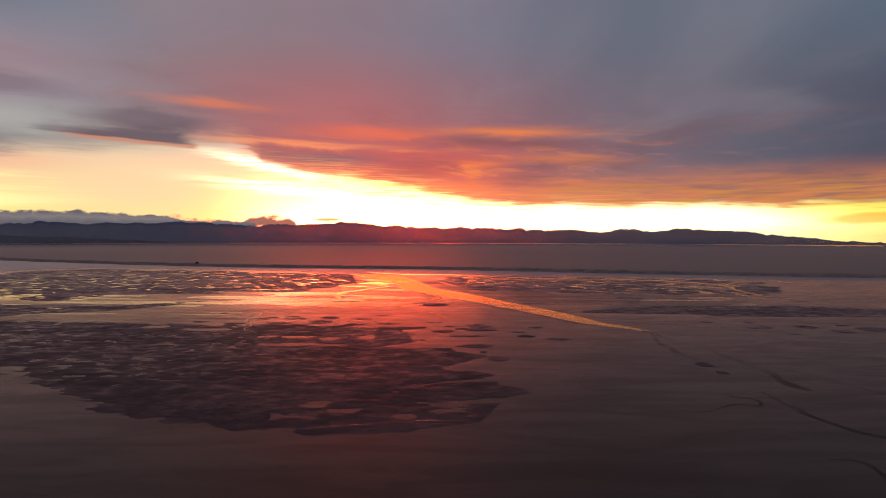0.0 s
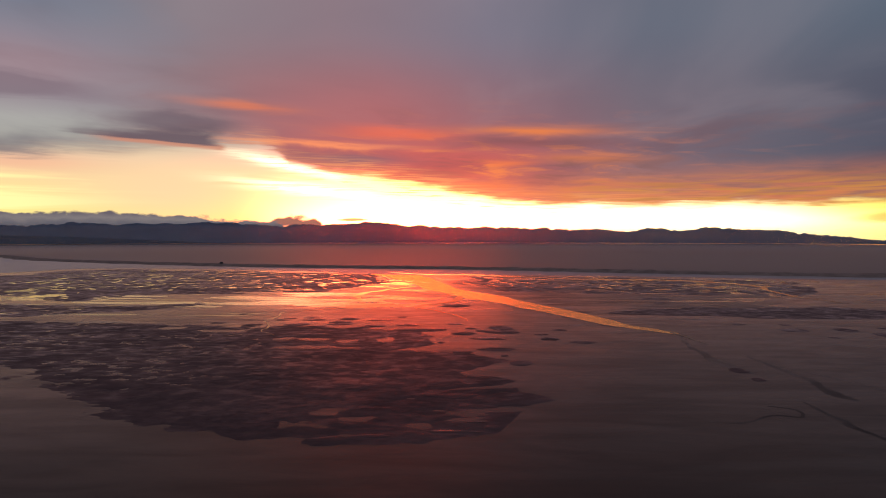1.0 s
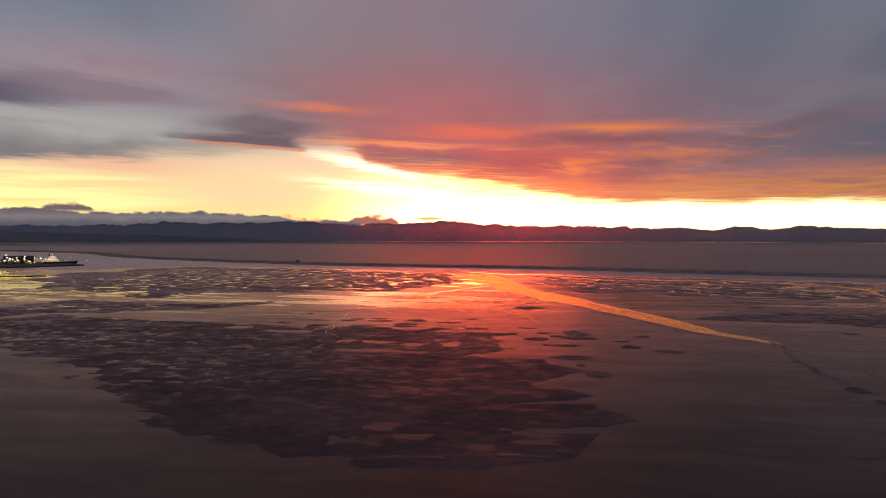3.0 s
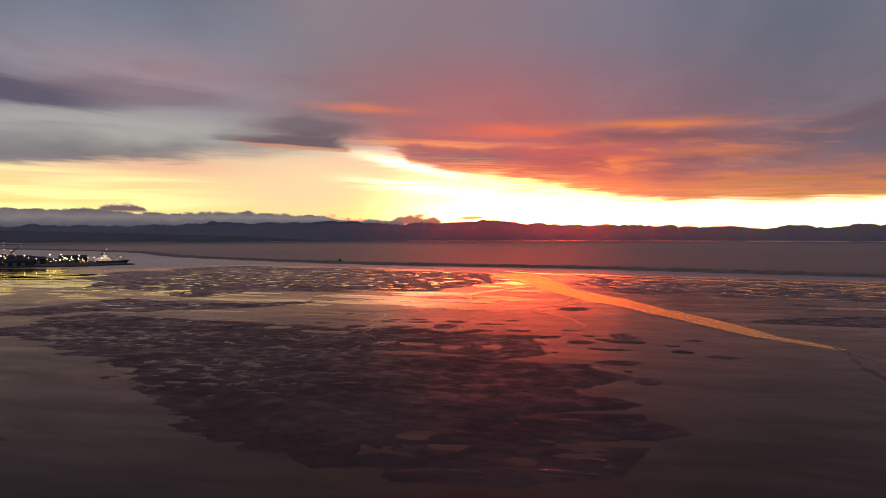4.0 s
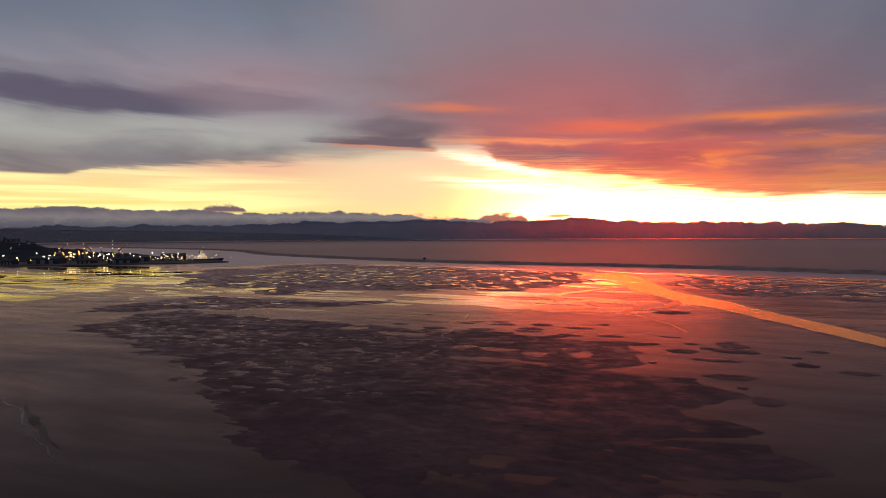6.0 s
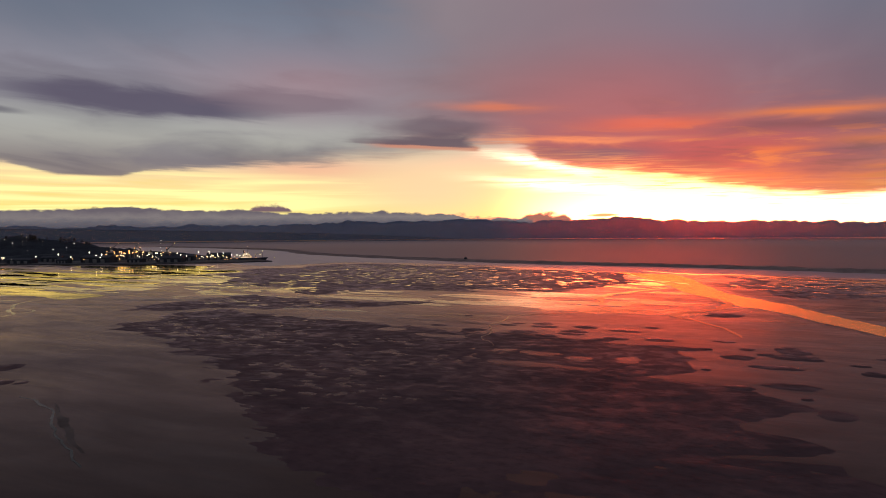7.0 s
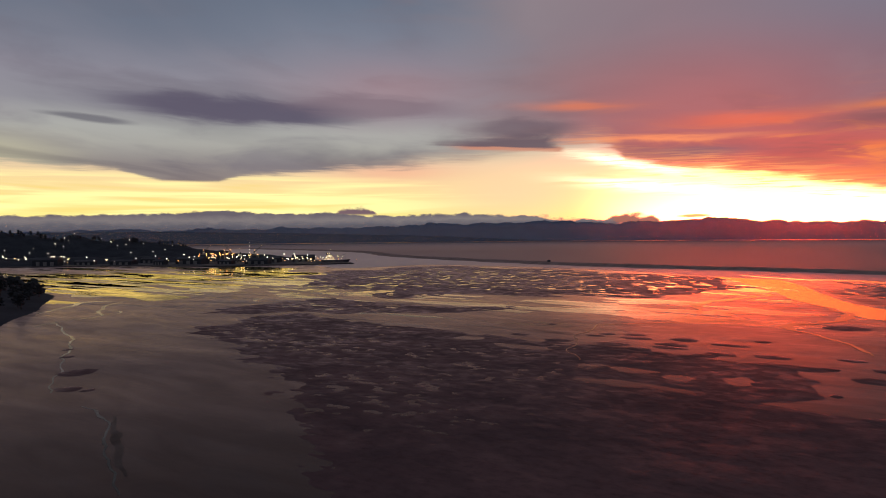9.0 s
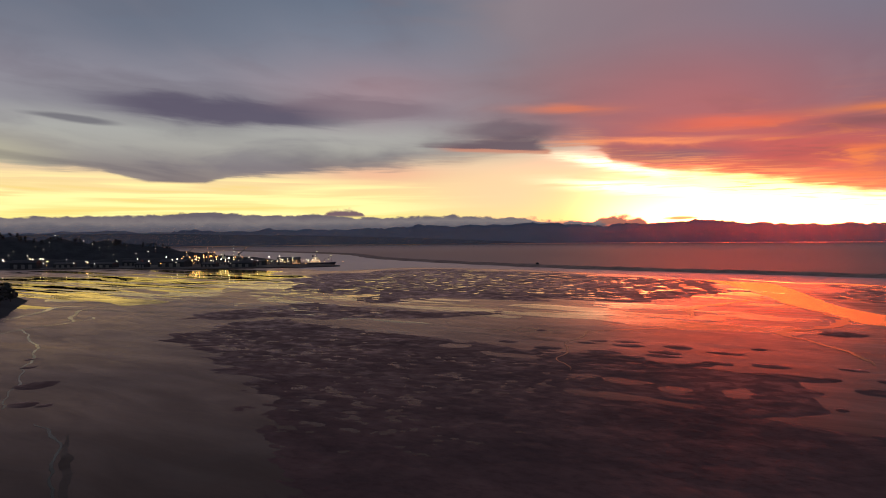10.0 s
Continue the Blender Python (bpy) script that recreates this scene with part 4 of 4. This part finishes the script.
for k, (x, y, a) in enumerate(lots):
    m = pose(x, y, 2.0, 0, 0, a)
    if k < 3:
        sheds[k].matrix_basis = m
    else:
        copy_thing(sheds[k % 3], m @ Matrix.Diagonal((0.8, 0.8, 0.7 + 0.15 * (k % 4), 1)))


def mast_light(height, colour, size):
    base = new("light_mast")
    part("pole", shaped(rod(0.22, 0.12, height), "pole"), STEEL, base)
    part("bracket", shaped(box(1.6, 0.3, 0.2, z=height), "bracket"), STEEL, base)
    part("lamp", shaped(ball(size, 0, 0, height + 0.2 + size, fine=2), "lamp"), LIT[colour], base, "glowing %s lamp" % colour)
    return tagged(base, "tall steel light mast with a glowing %s lamp" % colour, "light mast", "port lights")


masts = [mast_light(13, "white", 0.85), mast_light(17, "amber", 1.0), mast_light(9, "white", 0.62), mast_light(15, "yellow", 0.9), mast_light(10, "amber", 0.75)]
rng = random.Random(11)
spots = [(-905 - 330 * f + 30 * rng.random(), 1050 - 150 * f + 130 * rng.random(), 2.0) for f in [rng.random() for _ in range(95)]]
spots += [(-1250 - 300 * f, 870 - 160 * f + 60 * rng.random(), 2.0) for f in [rng.random() for _ in range(44)]]
spots += [(-1120 - 70 * rng.random(), 985 + 60 * rng.random(), 2.0) for _ in range(15)]
for k, (x, y, z) in enumerate(spots):
    m = pose(x, y, z, 0, 0, rng.random() * 360) @ Matrix.Diagonal((1, 1, 0.55 + 0.65 * rng.random(), 1))
    kind = k if k < 5 else (1 if k >= len(spots) - 15 else rng.choice((0, 0, 2, 2, 2, 3, 4, 4)))
    if k < 5:
        masts[k].matrix_basis = m
    else:
        copy_thing(masts[kind], m)
for k in range(26):
    a, r = radians(-66 + 13.5 * rng.random()), 2050 + 170 * rng.random()
    z = ground_at(hill_ob, r * math.sin(a), r * math.cos(a))
    if z is not None:
        copy_thing(masts[2], pose(r * math.sin(a), r * math.cos(a), z))


def ship(length, seed):
    base = new("ship")
    bm = bmesh.new()
    ring = []
    for z, f in ((0.0, 0.86), (2.5, 0.95), (5.0, 1.0)):
        ring.append([bm.verts.new((length * (s - 0.5) * f, side_ * 5.5 * f * min(1, 3.2 * (1 - s) + 0.02, 6 * s + 0.6), z + (1.5 * max(0, s - 0.75) * 4 if z > 2 else 0)))
                     for side_, span in ((-1, np.linspace(0, 1, 13)), (1, np.linspace(1, 0, 13))) for s in span])
    n = len(ring[0])
    for lo, up in zip(ring, ring[1:]):
        for i in range(n):
            bm.faces.new((lo[i], lo[(i + 1) % n], up[(i + 1) % n], up[i]))
    bm.faces.new(ring[-1])
    part("hull", shaped(bm, "hull"), HULL, base)
    x = -length * 0.22
    house = box(length * 0.40, 9, 3, x, 0, 5, 0.2)
    for k in range(1, 4):
        box(length * (0.40 - 0.07 * k), 9 - k, 2.8, x + k * 0.3, 0, 5 + 2.9 * k, 0.2, house)
    deckhouse = part("deckhouse", shaped(house, "deckhouse"), WHITE, base, "white deckhouse in four tiers")
    for k in range(4):
        part("window_row", shaped(box(length * (0.36 - 0.07 * k), 9.2 - k, 0.9, x + k * 0.3, 0, 6.2 + 2.9 * k), "window_row"), PANE, deckhouse, "lit cabin windows")
    part("funnel", shaped(rod(1.6, 1.2, 5, x - length * 0.08, 0, 16.5, 12), "funnel"), HULL, base)
    part("mast", shaped(rod(0.35, 0.15, 12, x + 3, 0, 16.5), "mast"), STEEL, base)
    part("foremast", shaped(rod(0.35, 0.15, 14, length * 0.32, 0, 6), "foremast"), STEEL, base)
    crane = rod(0.6, 0.4, 8, length * 0.08, 0, 5)
    jib = bmesh.ops.create_cone(crane, segments=6, radius1=0.4, radius2=0.2, depth=16)
    bmesh.ops.transform(crane, verts=jib["verts"], matrix=Matrix.Translation((length * 0.08 + 7, 0, 15)) @ Euler((0, 1.2, 0)).to_matrix().to_4x4())
    part("crane", shaped(crane, "crane"), STEEL, base)
    for px, pz, r in ((x + 3, 29, 1.0), (x - 4, 19.5, 1.0), (x + 6, 14.5, 0.9), (length * 0.32, 20.5, 0.8), (length * 0.08, 13.5, 0.7), (-length * 0.45, 8.5, 0.8), (x, 20, 0.8), (length * 0.2, 8.5, .5)):
        part("lamp", shaped(ball(r * 0.55, px, 0, pz - r * 0.4, fine=2), "lamp"), LIT["yellow"], base, "glowing deck lamp")
    return tagged(base, "moored ship with lit white deckhouse and deck lamps", "ship", "ships in the port")


first = ship(62, 1)
first.matrix_basis = pose(-935, 1160, 0, 0, 0, 36)
copy_thing(first, pose(-1230, 1150, 0, 0, 0, 150))

# the small light tower on the boulder bank
hut = new("bank_hut")
hut.location = (-480, 1248, 3.0)
part("wall", shaped(box(5, 4, 3.2), "wall"), WALL, hut)
bm = rod(3.9, 0.3, 2.0, 0, 0, 3.2, 4)
part("roof", shaped(bm, "roof"), ROOF, hut)
tagged(hut, "small dark hut on the boulder bank", "hut")

# house on the headland
house = new("house")
hz = ground_at(headland, -735, 455) or 3.0
house.matrix_basis = pose(-735, 455, hz - 0.2, 0, 0, 35)
part("wall", shaped(box(14, 8, 4.5), "wall"), WALL, house)
part("roof", shaped(rod(9.5, 1.0, 2.6, 0, 0, 4.5, 4), "roof"), ROOF, house)
for k in range(4):
    part("window", shaped(box(1.6, 0.2, 1.4, -5 + 3.3 * k, -4.08, 1.2), "window"), PANE, house, "lit window")
    part("lamp", shaped(ball(0.5, -6 + 4 * k, -4.6, 3.4 + (k % 2), fine=2), "lamp"), LIT["yellow"], house, "glowing outside lamp")
tagged(house, "house with lit windows among dark trees", "house")


# ---- added sheet that stands in for haze over the sea ----
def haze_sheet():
    mat = bpy.data.materials.new("haze_stand_in")
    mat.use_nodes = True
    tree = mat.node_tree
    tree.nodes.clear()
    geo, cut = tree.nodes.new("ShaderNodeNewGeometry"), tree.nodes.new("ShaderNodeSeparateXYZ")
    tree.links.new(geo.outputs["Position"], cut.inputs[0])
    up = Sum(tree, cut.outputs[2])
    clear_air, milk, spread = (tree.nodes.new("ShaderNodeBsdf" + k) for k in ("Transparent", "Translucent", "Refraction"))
    # haze and sunset glare are put into the sheet's two tints
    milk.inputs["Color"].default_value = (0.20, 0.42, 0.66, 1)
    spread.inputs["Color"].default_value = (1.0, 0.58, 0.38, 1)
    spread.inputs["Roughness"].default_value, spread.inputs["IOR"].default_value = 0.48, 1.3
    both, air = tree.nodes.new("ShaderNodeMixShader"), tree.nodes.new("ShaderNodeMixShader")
    # denser band that imitates the bright gleam along the far shore
    shore_gleam = up.bell(29.3, 1.3)
    put(tree, shore_gleam * 0.84 + 0.10, both.inputs[0])
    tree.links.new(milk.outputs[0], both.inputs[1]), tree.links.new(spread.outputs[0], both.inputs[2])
    put(tree, up.rise(125, 60) * up.rise(14, 30) * 0.40 + shore_gleam * 0.46, air.inputs[0])
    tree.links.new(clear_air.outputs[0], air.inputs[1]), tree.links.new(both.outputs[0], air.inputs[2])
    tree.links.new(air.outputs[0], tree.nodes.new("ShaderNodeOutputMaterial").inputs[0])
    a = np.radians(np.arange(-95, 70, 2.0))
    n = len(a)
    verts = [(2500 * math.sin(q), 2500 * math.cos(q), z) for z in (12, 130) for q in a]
    return new("haze_stand_in", mesh("haze_stand_in", verts, [(i, i + 1, n + i + 1, n + i) for i in range(n - 1)], mat, True))


tagged(haze_sheet(), "added tinted sheet standing in for haze before the far mountains", "haze", kind="structure")


# ---- rivulets, streaks and film that score the flats ----
def rivulets(name, count, seed, region, label):
    rng = random.Random(seed)
    verts, faces = [], []
    for _ in range(count):
        x, y = region[0] + (region[1] - region[0]) * rng.random(), region[2] + (region[3] - region[2]) * rng.random()
        a, w = rng.choice((0.0, math.pi)) + rng.gauss(0, 0.35), 0.3 + 1.0 * rng.random() ** 2
        n = rng.randint(10, 34)
        turn = 0.0
        for k in range(n):
            turn = 0.6 * turn + rng.gauss(0, 0.10) - 0.12 * math.sin(2 * a)
            a += turn
            step = 3.2
            x, y = x + step * math.cos(a), y + step * math.sin(a)
            half = w * math.sin(math.pi * (k + 0.5) / n) + 0.08
            z = float(swell(x, y)) + 0.035
            verts += [(x - half * math.sin(a), y + half * math.cos(a), z), (x + half * math.sin(a), y - half * math.cos(a), z)]
            if k:
                m = len(verts)
                faces.append((m - 4, m - 3, m - 1, m - 2))
    tagged(new(name, mesh(name, verts, faces, STILL)), label, "rivulet", kind="stuff")


rivulets("rivulets", 150, 5, (-620, 60, 470, 1000), "many thin bright rivulets on the mudflat")
rivulets("right_rivulets", 50, 6, (-60, 420, 560, 940), "thin bright rivulets beside the river")
STREAKS = [(-1000, 560), (-520, 330), (-330, 300), (60, 430), (460, 420), (520, 860), (0, 940), (-600, 900)]
tagged(relief_sheet("mud_streaks", -1000, 520, 330, 940, 2.0,
                    lambda x, y: np.minimum(inside(x, y, STREAKS) * 0.01, -0.62 + sprinkle(x * 0.16 + y * 0.05, y, 11, 61, 4, 0.6)) * 0.15, GULLY_AND_SHADE, 0.05),
       "dark drained streaks across the wet flat", "mud streak", kind="stuff")


# ---- port cranes ----
def port_crane(height):
    base = new("port_crane")
    for x in (-7, 7):
        for y in (-5, 5):
            part("leg", shaped(box(1.0, 1.0, height * 0.6, x, y, 0), "leg"), STEEL, base)
    frame_bars = box(15, 1.0, 1.2, 0, -5, height * 0.6)
    box(15, 1.0, 1.2, 0, 5, height * 0.6, bm=frame_bars), box(1.0, 11, 1.2, -7, 0, height * 0.6, bm=frame_bars), box(1.0, 11, 1.2, 7, 0, height * 0.6, bm=frame_bars)
    part("portal_frame", shaped(frame_bars, "portal_frame"), STEEL, base)
    part("tower", shaped(rod(1.6, 1.2, height * 0.4, 0, 0, height * 0.6, 8), "tower"), STEEL, base)
    cabin = part("cabin", shaped(box(4, 3.4, 3, 1.5, 0, height * 0.72, 0.2), "cabin"), WHITE, base, "white crane cabin")
    part("cabin_window", shaped(box(0.2, 2.8, 1.2, 3.6, 0, height * 0.72 + 1.2), "cabin_window"), PANE, cabin, "lit cabin window")
    jib = bmesh.new()
    made = bmesh.ops.create_cone(jib, cap_ends=True, segments=4, radius1=1.2, radius2=0.4, depth=height * 0.9)
    bmesh.ops.transform(jib, verts=made["verts"], matrix=Matrix.Translation((height * 0.30, 0, height * 1.12)) @ Euler((0, 0.85, 0)).to_matrix().to_4x4())
    part("jib", shaped(jib, "jib"), STEEL, base)
    for x, z, r in ((0, height + 0.6, 0.8), (height * 0.6, height * 1.38, 0.55), (7, height * 0.6 + 2, 0.7), (-7, height * 0.6 + 2, 0.7)):
        part("lamp", shaped(ball(r, x, 0, z, fine=2), "lamp"), LIT["amber"], base, "glowing amber crane lamp")
    return tagged(base, "steel port crane with amber lamps on the quay", "crane", "port cranes")


crane_one = port_crane(26)
crane_one.matrix_basis = pose(-1060, 1045, 2.0, 0, 0, 30)
for x, y, a in ((-1135, 1030, 110), (-1170, 1075, 200), (-1225, 1045, 60)):
    copy_thing(crane_one, pose(x, y, 2.0, 0, 0, a))
radio = new("radio_mast")
radio.location = (-1120, 1085, 2.0)
part("pole", shaped(rod(0.7, 0.25, 42, sides=6), "pole"), STEEL, radio)
for k in range(4):
    part("lamp", shaped(ball(0.5, 0, 0, 20 + 7.2 * k, fine=2), "lamp"), LIT["white"], radio, "small white mast lamp")
tagged(radio, "slim steel radio mast with white lamps", "mast")


rivulets("port_rivulets", 70, 7, (-1000, -460, 420, 860), "thin bright rivulets on the flats by the port")
